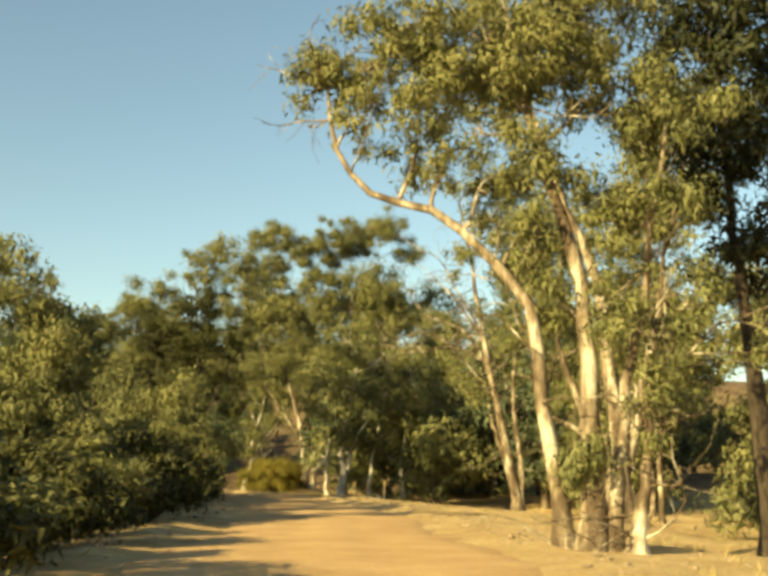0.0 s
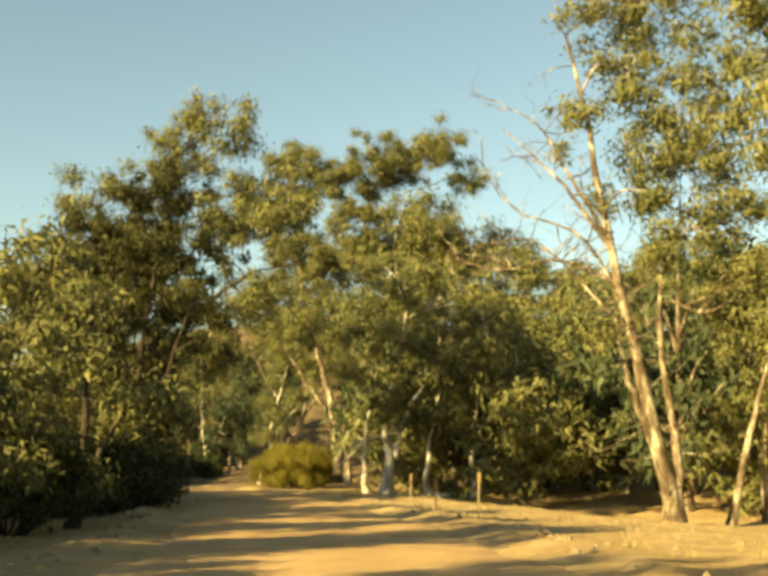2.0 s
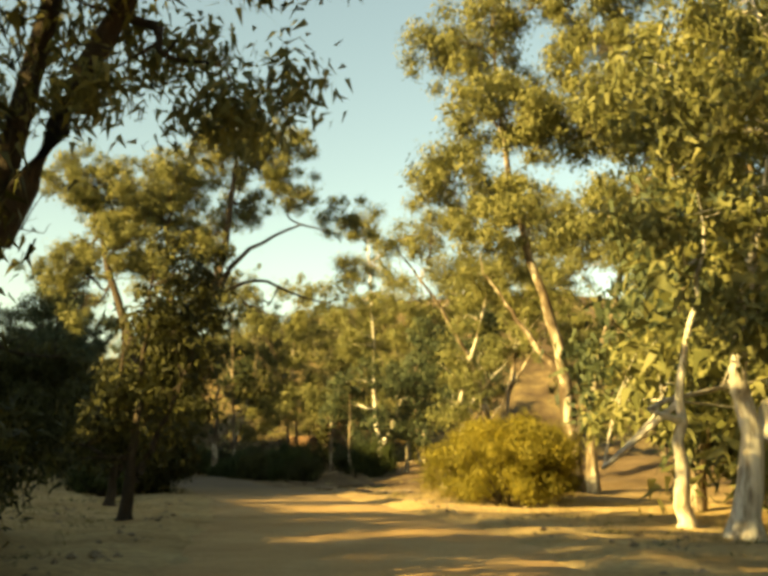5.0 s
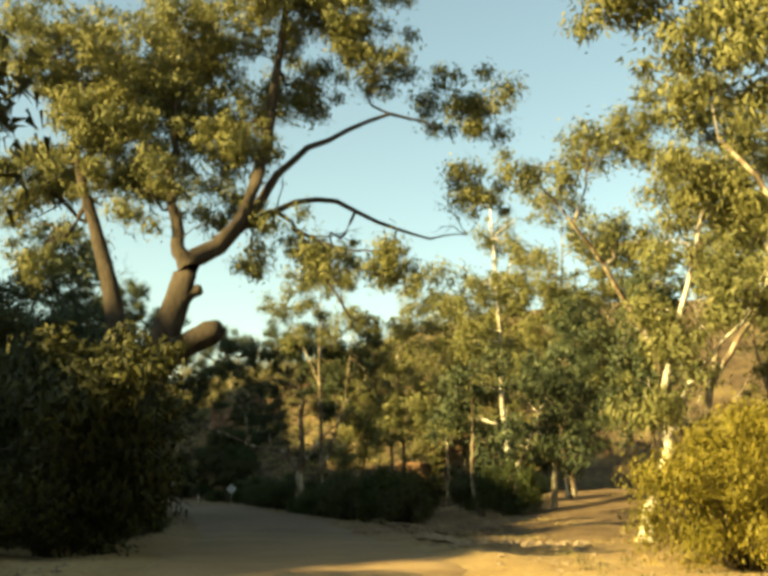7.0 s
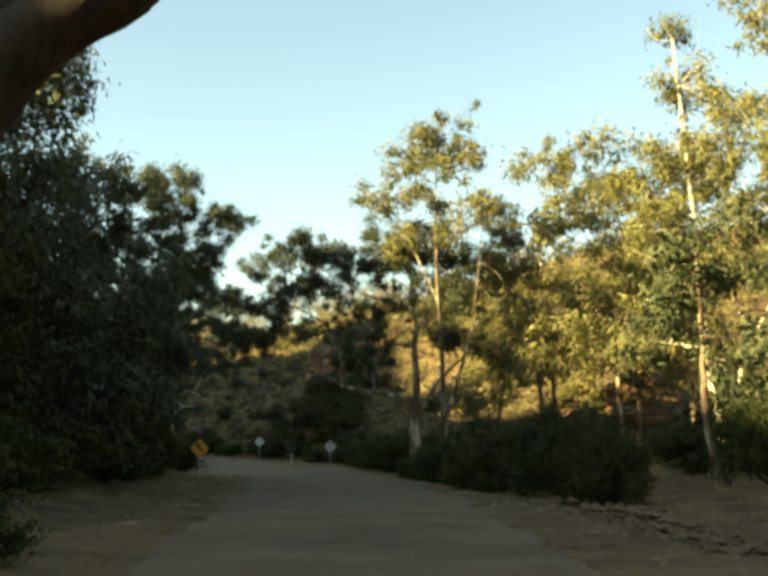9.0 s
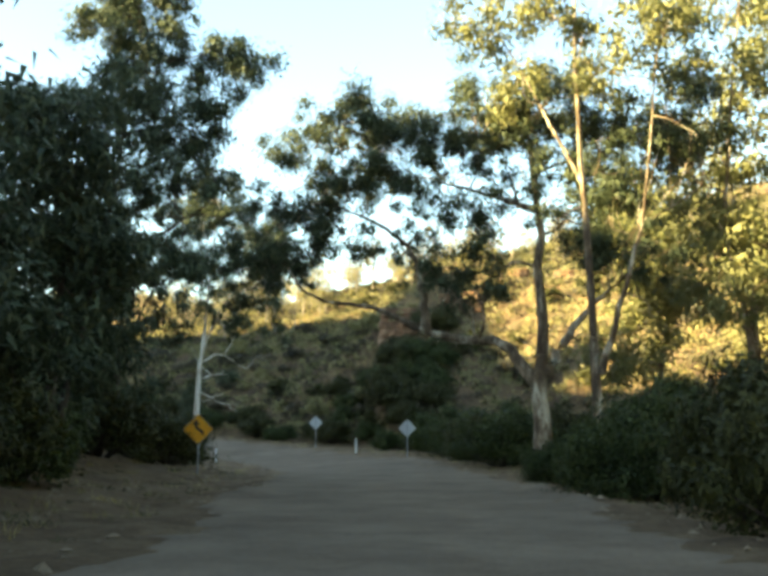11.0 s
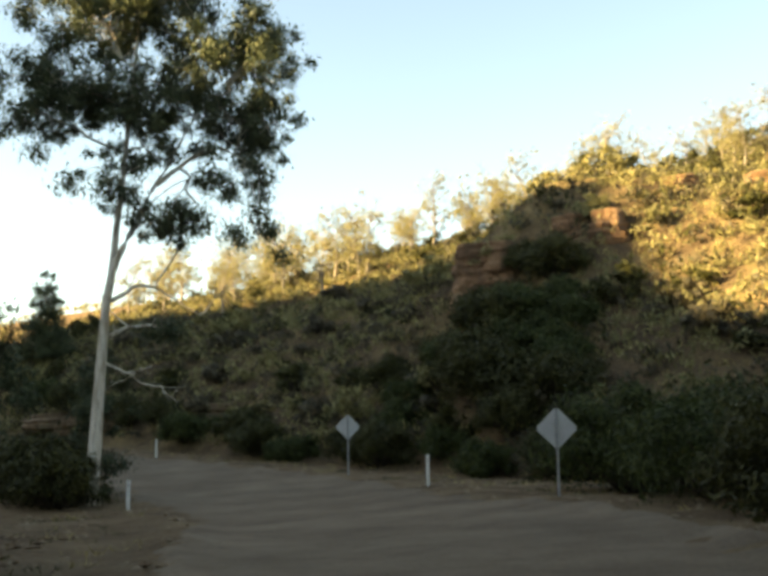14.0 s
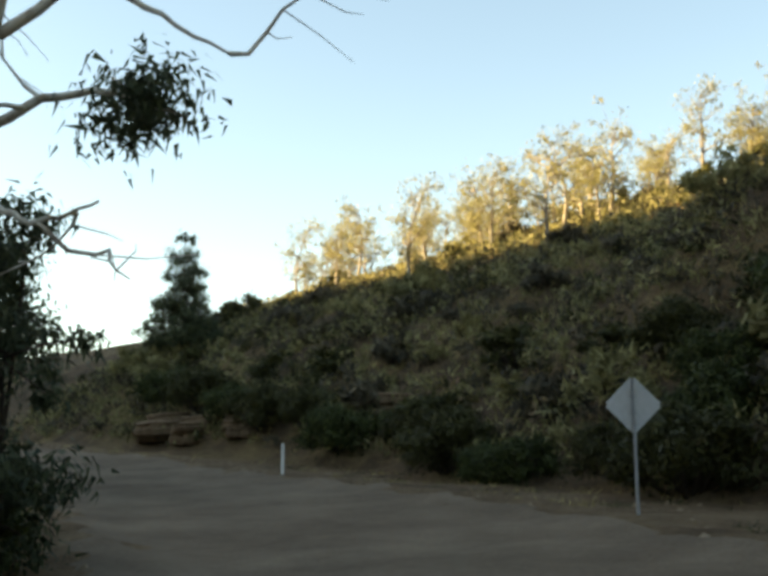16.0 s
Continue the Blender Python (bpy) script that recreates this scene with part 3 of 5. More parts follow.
gum("river_red_gum", "many-stemmed pale gum with bare twiggy limbs against the sky", 9.3, 76.0,
    [[(-0.5, 0, 3.5), (-1.4, 0, 8.0), (-2.3, 0, 12.5), (-3.0, 0, 17.5), (-3.9, 0, 22)], [(0.2, 0, 0.1), (0.2, 0.2, 4.0), (-0.3, 0.2, 9.0), (0.9, 0.4, 13.5)],
     [(-0.4, 0.2, 3.0), (-1.6, 0.1, 6.0), (-2.1, 0.2, 9.0)], [(-2.2, 0, 12.0), (-4.3, -0.2, 15), (-6.8, -0.3, 17.5)]],
    [(-1.2, 0.4, 20.5, 2.0, 2.2), (0.6, 0.5, 17.5, 2.6, 2.2), (-1.0, 0.3, 14.5, 2.0, 1.6), (1.4, 0.4, 13.0, 2.2, 1.8), (-2.6, 0.2, 9.6, 1.6, 1.4), (2.8, 0.5, 20.0, 2.6, 2.2), (-0.2, 0.2, 11.3, 1.5, 1.2), (-2.6, 0.3, 23.6, 2.0, 1.7), (0.6, 0.4, 23.6, 2.6, 2.0), (-3.4, 0.2, 17.6, 1.7, 1.4), (2.6, 0.4, 16.6, 2.4, 1.8), (3.4, 0.5, 10.0, 2.2, 2.0), (3.6, 0.6, 13.4, 2.0, 1.6)],
    14, 0.46, sparse=130, bare=((0.085, [(-1.4, 0, 8.0), (-3.6, -0.1, 10.6), (-5.6, -0.2, 12.4), (-8.2, -0.3, 12.2)]), (0.085, [(-1.6, 0, 9.0), (-3.4, 0.2, 12.6), (-6.4, 0.3, 14.0), (-8.0, 0.2, 16.4)]), (0.085, [(-2.0, 0, 10.5), (-4.4, 0.3, 11.6), (-7.0, 0.1, 11.2), (-9.4, 0.1, 11.9)]), (0.085, [(-2.4, 0, 12.6), (-4.0, -0.3, 15.4), (-5.2, -0.3, 17.6), (-7.0, -0.2, 18.8)])), clump=0.9, size=0.27)
gum("leaning_gum", "slender white-barked gum leaning away from the road", 12.2, 79.0, [[(0.9, 0, 3.6), (1.9, 0, 7.0), (3.0, 0, 10.5)]],
    [(2.6, 0.3, 10.8, 2.4, 1.8), (1.0, 0.3, 8.2, 1.6, 1.2)], 15, 0.24, clump=0.9, size=0.27, group="gums beside the road")
for k, (gx, gy, gh) in enumerate([(15.2, 74, 12), (17.5, 69, 14), (14.5, 82, 11), (19, 80, 15), (8.5, 119, 14), (5.6, 128, 12), (21, 92, 16), (13, 104, 15), (18, 118, 18), (24, 135, 19), (3.0, 142, 15), (12, 150, 20)]):
    rr = np.random.RandomState(100 + k)
    gum("slender_gum", "slender pale gum standing in the roadside wood", gx, gy, [[(rr.uniform(-0.5, 0.5), 0.2, gh * 0.3), (rr.uniform(-1, 1), 0.3, gh * 0.6), (rr.uniform(-1.3, 1.3), 0, gh)]],
        [(rr.uniform(-1.5, 1.5), rr.uniform(-1, 1), gh * f, gh * 0.2, gh * 0.12) for f in (0.55, 0.72, 0.88, 1.0)], 200 + k, 0.22, density=0.8, clump=1.1, size=0.32, group="gums beside the road")

# ---- the great clump ahead on the right ----
gum("spreading_gum", "broad old gum with pale forked trunks and hanging crown", -11.2, 122.0,
    [[(-0.2, 0, 3.5), (-0.7, 0, 7.5), (-2.0, 0, 12), (-3.6, 0.3, 19), (-4.0, 0.3, 26)], [(0.8, 0, 0.1), (0.9, 0.3, 5.0), (2.2, 0.5, 10), (4.0, 0.6, 18), (6.4, 0.6, 26)], [(-0.4, 0.2, 5.5), (-2.4, 0, 8.4), (-4.6, 0, 11.5)]],
    [(-4.0, 0.4, 28.8, 3.0, 2.2), (-1.0, 0.4, 27.0, 3.0, 2.2), (2.6, 0.5, 27.6, 3.0, 2.0), (6.6, 0.5, 28.6, 2.6, 2.6), (8.8, 0.6, 29.4, 2.2, 1.6), (11.6, 0.6, 27.2, 2.4, 1.5), (-5.4, 0.2, 24.4, 3.2, 2.4), (1.6, 0.3, 23.0, 3.4, 2.4), (4.2, 0.4, 20.5, 3.2, 2.2), (0.6, -0.4, 19.6, 3.4, 2.2),
     (-3.4, -0.3, 20.5, 3.4, 2.4), (-6.0, 0, 16.5, 3.0, 2.2), (-2.5, -0.8, 14.4, 3.2, 2.2), (2.2, -1.0, 14.0, 3.0, 2.4), (6.8, -0.4, 16.8, 3.2, 2.6), (9.3, -3.0, 29.4, 2.0, 1.8), (3.5, -3.5, 28.6, 2.4, 1.8), (9.5, 0, 20.5, 3.0, 2.2)],
    31, 0.55, clump=1.2, size=0.34, near=True)
gum("spreading_gum", "dense gum with short white trunk and low hanging boughs", -4.4, 92.5,
    [[(0.2, 0, 2.3), (0.0, 0, 4.6), (0.7, 0, 7.6), (1.4, 0.2, 11.5)], [(0.5, 0.2, 2.3), (1.2, 0.3, 4.8), (3.0, 0.3, 7.6)], [(2.4, 0.8, 0.0), (2.5, 0.8, 2.6), (3.2, 0.9, 6.5)], [(-1.3, 1.4, 0.0), (-1.3, 1.3, 3.0), (-0.6, 0.9, 7.5)], [(5.2, 1.6, 0.0), (5.0, 1.5, 3.2), (5.6, 1.2, 6.6)]],
    [(0.5, 0.2, 13.0, 2.5, 2.0), (2.8, 0, 11.6, 2.5, 1.8), (-1.4, -0.2, 10.6, 2.1, 1.6), (1.0, -1.2, 9.2, 2.5, 1.6), (4.2, -0.5, 8.8, 2.5, 1.9), (5.8, 0.4, 6.8, 2.2, 1.5), (2.3, -1.6, 6.9, 2.0, 1.1), (-1.2, -0.5, 7.4, 1.4, 1.1), (5.8, 0.5, 11.0, 2.2, 1.6), (7.8, 0.6, 8.0, 2.0, 1.9), (0.4, -1.0, 5.2, 0.8, 0.9), (3.6, -0.9, 5.2, 1.0, 0.9),
     (4.5, 7.5, 4.0, 2.4, 2.2), (8.0, 7.0, 4.2, 2.4, 2.2), (1.0, 8.0, 3.6, 2.2, 1.9), (10.5, 5.5, 4.5, 2.2, 2.4), (-2.0, 8.5, 4.5, 2.0, 1.9), (7.2, 1.5, 4.6, 1.3, 1.3)],
    32, 0.40, PALE_BARK, clump=1.0, size=0.29)
gum("dark_log", "dark fallen trunk leaning against the forked gum", -12.0, 112.5, [[(1.4, 0.2, 2.2), (3.2, 0.4, 4.4), (5.6, 0.5, 6.4), (7.4, 0.6, 7.0)]], [], 33, 0.34, bark=DARK_BARK, sparse=3, category="fallen trunk")
for k, (gx, gy, gh, gw) in enumerate([(-2.5, 121, 24, 3.2), (4.0, 112, 17, 3.0), (2.5, 133, 22, 3.4), (-6, 134, 24, 3.4)]):
    rr = np.random.RandomState(140 + k)
    gum("tall_gum", "tall olive-leaved gum behind the roadside clump", gx, gy, [[(0.3, 0, gh * 0.3), (rr.uniform(-1, 1), 0.3, gh * 0.6), (rr.uniform(-1.5, 1.5), 0, gh * 0.95)]],
        [(rr.uniform(-2.6, 2.6), rr.uniform(-1.5, 1.5), gh * f, gw, gw * 0.7) for f in (0.35, 0.5, 0.6, 0.7, 0.8, 0.9, 1.0)], 240 + k, 0.34, density=0.8, clump=1.25, size=0.36, group="gums behind the clump")

# ---- the wood standing behind, on both sides ----
def wood_meshes(seed, tall, wide, leaf):
    rng = np.random.RandomState(seed)
    wood, crown = Shape(), Shape()
    line = smooth_line([(0, 0, -0.4), (rng.normal() * 0.4, rng.normal() * 0.4, tall * 0.45), (rng.normal() * 0.8, rng.normal() * 0.8, tall * 0.95)], 12)
    wood.tube(line, np.linspace(0.34, 0.06, 12), 8)
    centres = []
    for k in range(15):
        f = rng.uniform(0.25, 1.0)
        i = int(f * 11)
        a = rng.uniform(0, 6.28)
        rad = wide * rng.uniform(0.25, 1.0) * (1.15 - 0.6 * abs(f - 0.6))
        e = line[i] + [math.cos(a) * rad, math.sin(a) * rad, rng.uniform(0.0, 1.6)]
        wood.tube(smooth_line([line[max(i - 2, 0)], (line[i] + e) / 2 + rng.normal(size=3) * 0.3, e], 6), np.linspace(0.10, 0.02, 6), 5)
        off = rng.normal(size=(7, 3)) * [1.3, 1.3, 0.75]
        centres.append(e + off)
    crown.leaves(rng, np.concatenate(centres), rng.uniform(0.8, 1.4, 105), 36, 0.48, 0.6)
    return wood.mesh("trunk", BARK), crown.mesh("crown", leaf, False)


WOODS = [wood_meshes(700 + k, h, w, leaf) for k, (h, w, leaf) in enumerate([(15, 3.6, GUM), (18, 4.2, GUM), (11, 3.4, GREY_GUM), (21, 4.0, GUM), (8, 3.4, GUM)])]


def standing(label, seed, n, x0, x1, y0, y1, kinds, group, keep):
    """Trees dropped over a stretch of ground, where keep(d, x, y) allows, not too near one another."""
    rng = np.random.RandomState(seed)
    taken = []
    tries = 0
    while len(taken) < n and tries < 6000:
        tries += 1
        x, y = rng.uniform(x0, x1), rng.uniform(y0, y1)
        d = float(along(CENTRE, np.array([x]), np.array([y]))[0][0])
        if not keep(d, x, y) or any((x - a) ** 2 + (y - b) ** 2 < 11 for a, b in taken):
            continue
        taken.append((x, y))
        root = tagged(new("wood_tree"), label, "tree", group)
        s = rng.uniform(0.8, 1.2)
        root.matrix_basis = Matrix.LocRotScale((x, y, lie(x, y) - 0.1), Euler((0, 0, rng.uniform(0, 6.28))), (s, s, s * rng.uniform(0.9, 1.1)))
        tm, cm = WOODS[kinds[len(taken) % len(kinds)]]
        put("trunk", tm, root)
        put("crown", cm, root)


standing("olive gum in the wood beyond the road", 81, 30, 4, 70, 92, 205, (0, 1, 4, 3, 2, 4), "wood beyond the sandy flat", lambda d, x, y: d > 14 and y < 196 - 0.1 * x)
standing("dark gum in the shaded wood", 82, 10, -80, -16, 40, 84, (4,), "shaded wood", lambda d, x, y: -36 < d < -18)
standing("dark gum in the shaded wood", 84, 12, -80, -16, 120, 150, (0, 4, 2, 4, 1), "shaded wood", lambda d, x, y: -40 < d < -22)
standing("low leafy gum filling the edge of the wood", 83, 16, -6, 40, 86, 122, (4, 4, 2), "undergrowth trees", lambda d, x, y: 12 < d < 30)

# ---- left bank of the first stretch ----
BUSH = [shrub_mesh(301, SHRUB_AND_SHADE, 2.2, 3.4, 38, 190, 0.17), shrub_mesh(302, SHRUB_AND_SHADE, 2.6, 2.8, 44, 190, 0.17), shrub_mesh(303, GUM, 1.9, 3.8, 36, 190, 0.17)]
rb = np.random.RandomState(5)
for k in range(30):
    by = 13 + k * 2.1
    bd = rb.uniform(4.6, 6.8) + (k % 2) * 2.4
    bx = np.interp(by, CENTRE[:, 1][:14], CENTRE[:, 0][:14]) - bd - 0.02 * by
    s = rb.uniform(0.75, 1.15)
    shrub("wattle_bush", "dense olive wattle bush crowding the road edge", BUSH[k % 3], bx, by, (s, s, s * rb.uniform(0.65, 0.95)), rb.uniform(0, 6.28), group="bushes along the road")
for k, (gx, gy, gh) in enumerate([(-9.5, 30, 7.5), (-10.4, 38.5, 8.6), (-9.0, 48, 5.8), (-8.0, 53.5, 6.2), (-10.6, 57, 6.4), (-14.5, 64, 6.5), (-20, 56, 7), (-18.5, 90, 6.5), (-23.5, 98, 6)]):
    rr = np.random.RandomState(160 + k)
    # gums west of x = -18 get darker leaves to stand for shade
    gum("bushy_gum", "bushy young gum thick with olive leaves to the ground", gx, gy, [[(0.2, 0, gh * 0.4), (rr.uniform(-0.5, 0.5), 0.2, gh * 0.95)], [(0.2, 0.1, 1.1), (1.4, 0.4, gh * 0.6)]],
        [(rr.uniform(-1.6, 1.6), rr.uniform(-1.4, 1.4), gh * f, gh * 0.22, gh * 0.13) for f in (0.3, 0.42, 0.55, 0.68, 0.8, 0.92, 0.5)], 260 + k, 0.2, DARK_BARK, SHRUB_AND_SHADE if gx < -18 else GUM, density=0.9, clump=0.85, size=0.26, near=gx > -12 or gy > 85, group="trees on the roadside bank")
# its shaded look comes from the dark leaf colour
gum("bushy_gum", "leafy gum hanging over the road, leaves coloured dark for shade", -12.4, 70.6,
    [[(0.2, 0, 3.5), (0.5, 0, 7.5), (1.2, 0.2, 12.0)], [(0.2, 0, 1.2), (1.6, -0.3, 5.5), (2.6, -0.4, 8.6)], [(-0.2, 0, 1.5), (-1.6, 0.2, 6.5), (-2.2, 0.4, 10.0)]],
    [(0.6, 0.2, 12.4, 2.0, 1.5), (2.6, -0.3, 10.4, 1.7, 1.2), (2.4, -0.5, 8.2, 1.3, 1.0), (3.2, -0.6, 6.4, 1.2, 0.9), (0.4, -0.4, 10.2, 1.9, 1.4), (-1.8, 0.2, 10.8, 2.2, 1.7), (-0.8, -0.5, 7.6, 1.8, 1.3), (-2.4, 0, 6.0, 1.8, 1.4), (0.0, -0.7, 4.2, 1.5, 1.1), (1.4, -0.6, 2.8, 1.2, 1.0), (-1.6, -0.3, 2.6, 1.6, 1.3)], 42, 0.26, DARK_BARK, SHRUB_AND_SHADE, density=1.25, clump=0.75, size=0.24, sparse=8, near=True)
gum("overhanging_gum", "pale-limbed gum reaching over the road from the bank", -15.6, 79.3,
    [[(0.3, 0, 3.0), (1.0, 0, 6.0), (1.8, -0.2, 10.0), (1.6, -0.2, 15.5)], [(0.8, 0, 4.6), (3.0, 0, 8.4), (5.6, 0, 10.6), (7.4, 0.3, 11.2)], [(0.4, 0, 3.5), (-1.6, 0, 8.5), (-2.0, 0, 13)]],
    [(1.8, 0, 17.0, 2.4, 1.5), (4.6, 0, 14.6, 2.6, 1.7), (7.2, 0, 12.8, 2.4, 1.5), (-1.6, 0, 14.6, 2.2, 1.6), (3.6, -0.3, 10.6, 2.0, 1.3), (-2.8, 0, 10.0, 2.6, 2.0), (0.2, -0.6, 12.0, 2.4, 1.6), (-0.8, -0.5, 7.0, 2.0, 1.6), (5.6, 0, 9.4, 1.7, 1.3), (3.6, 0, 7.0, 1.7, 1.3), (2.2, -0.3, 9.0, 1.8, 1.4), (4.8, -3.0, 17.4, 2.2, 1.5), (8.4, -2.0, 14.4, 1.9, 1.2)], 41, 0.42, DARK_BARK, sparse=24, clump=0.95, size=0.28, density=0.85, near=True)

for bx, by, s, q in ((-10.2, 63.0, 0.85, 0.3), (-11.0, 66.2, 0.9, 2.0), (-12.1, 69.0, 0.95, 1.1), (-13.4, 72.2, 1.0, 4.0), (-15.0, 75.6, 0.95, 5.0), (-11.6, 64.5, 1.2, 2.7), (-13.4, 67.6, 1.2, 0.9), (-15.2, 72.0, 1.2, 3.3), (-16.6, 78.6, 1.0, 2.2), (-18.4, 82.4, 1.0, 0.2)):
    shrub("wattle_bush", "dense dark wattle bush overhanging the road edge", BUSH[1], bx, by, (s, s, s), q, group="bushes along the road")

# mostly out of view, added to shade the canopy and bushes beside the road
for gx, gy, gh in ((-22.0, 68.5, 11.0), (-26.5, 75.5, 11.0), (-37.0, 99.0, 7.0), (-39.0, 104.0, 7.5), (-34.5, 95.0, 6.5)):
    rr = np.random.RandomState(int(gy))
    gum("bushy_gum", "dense dark gum added above the bushes to throw shade", gx, gy, [[(0.2, 0, gh * 0.4), (rr.uniform(-0.5, 0.5), 0.2, gh * 0.95)]],
        [(rr.uniform(-1.8, 1.8), rr.uniform(-1.6, 1.6), gh * f, gh * 0.24, gh * 0.15) for f in (0.3, 0.45, 0.6, 0.75, 0.9, 1.0)], 330 + int(gy), 0.24, DARK_BARK, GREY_GUM, density=1.2, clump=1.0, size=0.34, group="trees on the roadside bank")

# added to hide the brighter trunk behind, with leaves coloured dark for shade
gum("bushy_gum", "dense dark young gum crowding the road edge", -14.4, 75.5, [[(0.2, 0, 3.0), (0.4, 0.2, 8.5)], [(0.1, 0, 1.2), (1.2, -0.2, 5.0)]],
    [(0.2, 0, 9.0, 1.7, 1.3), (1.5, -0.3, 7.0, 1.5, 1.2), (-1.2, 0, 7.2, 1.7, 1.4), (0.4, -0.5, 5.4, 1.7, 1.3), (1.5, -0.5, 3.6, 1.4, 1.2), (-1.2, -0.4, 4.2, 1.7, 1.4), (0.2, -0.5, 2.2, 1.6, 1.2), (2.0, -0.2, 8.8, 1.2, 0.9)], 44, 0.2, DARK_BARK, SHRUB_AND_SHADE, density=1.2, clump=0.8, size=0.24, group="trees on the roadside bank")

# ---- second stretch ----
YBUSH = shrub_mesh(310, BROOM, 2.6, 3.5, 90, 420, 0.10, -1.0)
for bx, by, s, q in ((-11.8, 106.5, 0.95, 0.4), (-15.2, 116.2, 1.0, 1.7), (-12.0, 111.0, 0.9, 3.0)):
    shrub("yellow_broom_bush", "feathery yellow-green broom bush in full sun", YBUSH, bx, by, (s, s, s), q, group="yellow bushes")
gum("leaning_gum", "old gum with black forked trunk overhanging the bend", -35.6, 121.8,
    [[(0.3, 0.2, 3.0), (0.8, 0.6, 5.6), (1.4, 1.0, 7.6), (1.9, 1.2, 9.4), (3.2, 1.8, 10.6), (3.4, 3.4, 14.5), (3.6, 4.5, 20)], [(0.1, 0.2, 3.0), (-1.0, 0.9, 7.8), (-2.7, 1.2, 12.2), (-4.4, 1.5, 17)],
     [(1.8, 1.2, 9.2), (1.1, 1.4, 10.6), (0.4, 2.0, 14.0), (0.4, 2.4, 18.0)]],
    [(3.2, 4.4, 21.0, 2.6, 2.0), (6.0, 5.2, 20.5, 2.4, 2.0), (0.6, 2.4, 18.4, 2.8, 2.2), (-4.4, 1.5, 18.4, 2.8, 2.0), (-2.0, 1.2, 14.2, 2.4, 2.0), (9.4, 8.8, 16.6, 2.0, 1.5), (2.2, 3.2, 14.6, 2.2, 1.5), (9.6, 9.8, 13.2, 1.5, 1.2), (4.6, 7.2, 10.8, 1.2, 0.9), (6.6, 8.6, 10.4, 0.9, 0.8), (0.2, 0.8, 12.2, 1.5, 1.2), (-6.0, 1.5, 13.2, 2.0, 1.6),
     (3.2, 5.8, 17.6, 2.0, 1.6), (-1.4, 1.0, 16.6, 2.2, 1.8), (-4.8, 1.4, 10.6, 1.4, 1.2), (6.8, 6.2, 18.4, 1.8, 1.3), (-5.8, 3.7, 17.7, 1.8, 1.4), (-2.1, 3.7, 17.2, 2.0, 1.5), (1.3, 3.7, 15.7, 2.0, 1.6), (-0.8, 3.0, 13.2, 1.6, 1.3), (2.0, 3.5, 12.4, 1.5, 1.0), (3.8, 3.7, 11.0, 1.2, 0.8), (-6.7, 3.7, 14.6, 1.6, 1.3), (-3.7, 3.7, 15.2, 1.8, 1.4), (6.4, 3.9, 9.4, 1.0, 0.7), (8.2, 4.2, 9.9, 1.1, 0.7), (4.8, 3.7, 9.9, 0.9, 0.7), (3.0, 3.6, 9.5, 0.7, 0.6)],
    51, 0.95, DARK_BARK, sparse=16, clump=0.8, size=0.25, near=True, density=1.15, bare=((0.20, [(3.2, 2.4, 11.2), (4.2, 4.5, 14.0), (6.6, 7.2, 16.2), (9.2, 8.8, 16.0)]), (0.15, [(3.0, 2.2, 10.8), (4.8, 5.6, 12.6), (7.2, 8.6, 11.7), (9.2, 10.1, 11.9)]), (0.11, [(2.4, 1.8, 10.4), (4.0, 3.2, 11.6), (5.0, 3.7, 10.6), (6.2, 3.8, 8.6), (6.8, 3.8, 7.6)]), (0.09, [(4.6, 3.6, 11.0), (6.4, 4.0, 10.2), (8.6, 4.3, 10.0)])), stubs=(((0.9, 0.7, 5.9), (3.2, 1.3, 7.1), 0.42), ((1.7, 1.1, 8.2), (2.3, 1.3, 8.5), 0.2)))
gum("spreading_gum", "sunlit gum with a dark leaning limb over the yellow bushes", -19.6, 148.0,
    [[(-0.8, 0, 4.0), (-2.0, 0, 8.0), (-4.2, -2.0, 12.5), (-6.6, -4.0, 16.0)], [(0.1, 0, 2.5), (1.2, 0, 8.0), (0.6, 0, 14), (1.0, 0, 20)], [(0.8, 0.2, 6.0), (3.4, 0.4, 10), (5.0, 0.4, 13)]],
    [(-6.8, -4, 17.2, 2.4, 1.5), (-3.6, -2, 18.6, 2.8, 1.8), (0.4, 0, 21.0, 3.2, 2.4), (3.8, 0.4, 19.4, 3.0, 2.2), (1.2, 0, 16.0, 2.8, 2.0), (4.8, 0.4, 14.0, 2.8, 2.2), (-2.6, -1.0, 13.4, 2.0, 1.4), (2.2, -0.6, 11.0, 2.4, 1.8), (6.4, 0.4, 10.0, 2.4, 2.0), (7.8, 1, 17.6, 2.6, 2)],
    52, 0.42, BARK, sparse=16, clump=0.95, size=0.28)
gum("white_gum", "stout white-trunked gum beside a rubble bank", -19.2, 128.4,
    [[(0.25, 0, 1.4), (0.75, 0.2, 3.2), (0.7, 0.3, 5.2), (1.6, 0.5, 8.6), (2.4, 0.5, 12.0)], [(0.75, 0.2, 3.4), (1.8, 0.2, 5.6), (3.6, 0.2, 7.6)]],
    [(0.4, -0.5, 4.6, 1.0, 0.8), (1.6, -0.4, 6.0, 1.2, 1.0), (0.9, -0.3, 7.8, 1.2, 1.0), (2.6, 0.5, 12.4, 2.2, 1.6), (4.0, 0.2, 8.4, 1.9, 1.5), (4.4, 0.3, 11.0, 1.9, 1.5), (1.4, 0.4, 10.2, 1.3, 1.1)], 55, 0.34, PALE_BARK, sparse=6, clump=0.9, size=0.27, near=True)
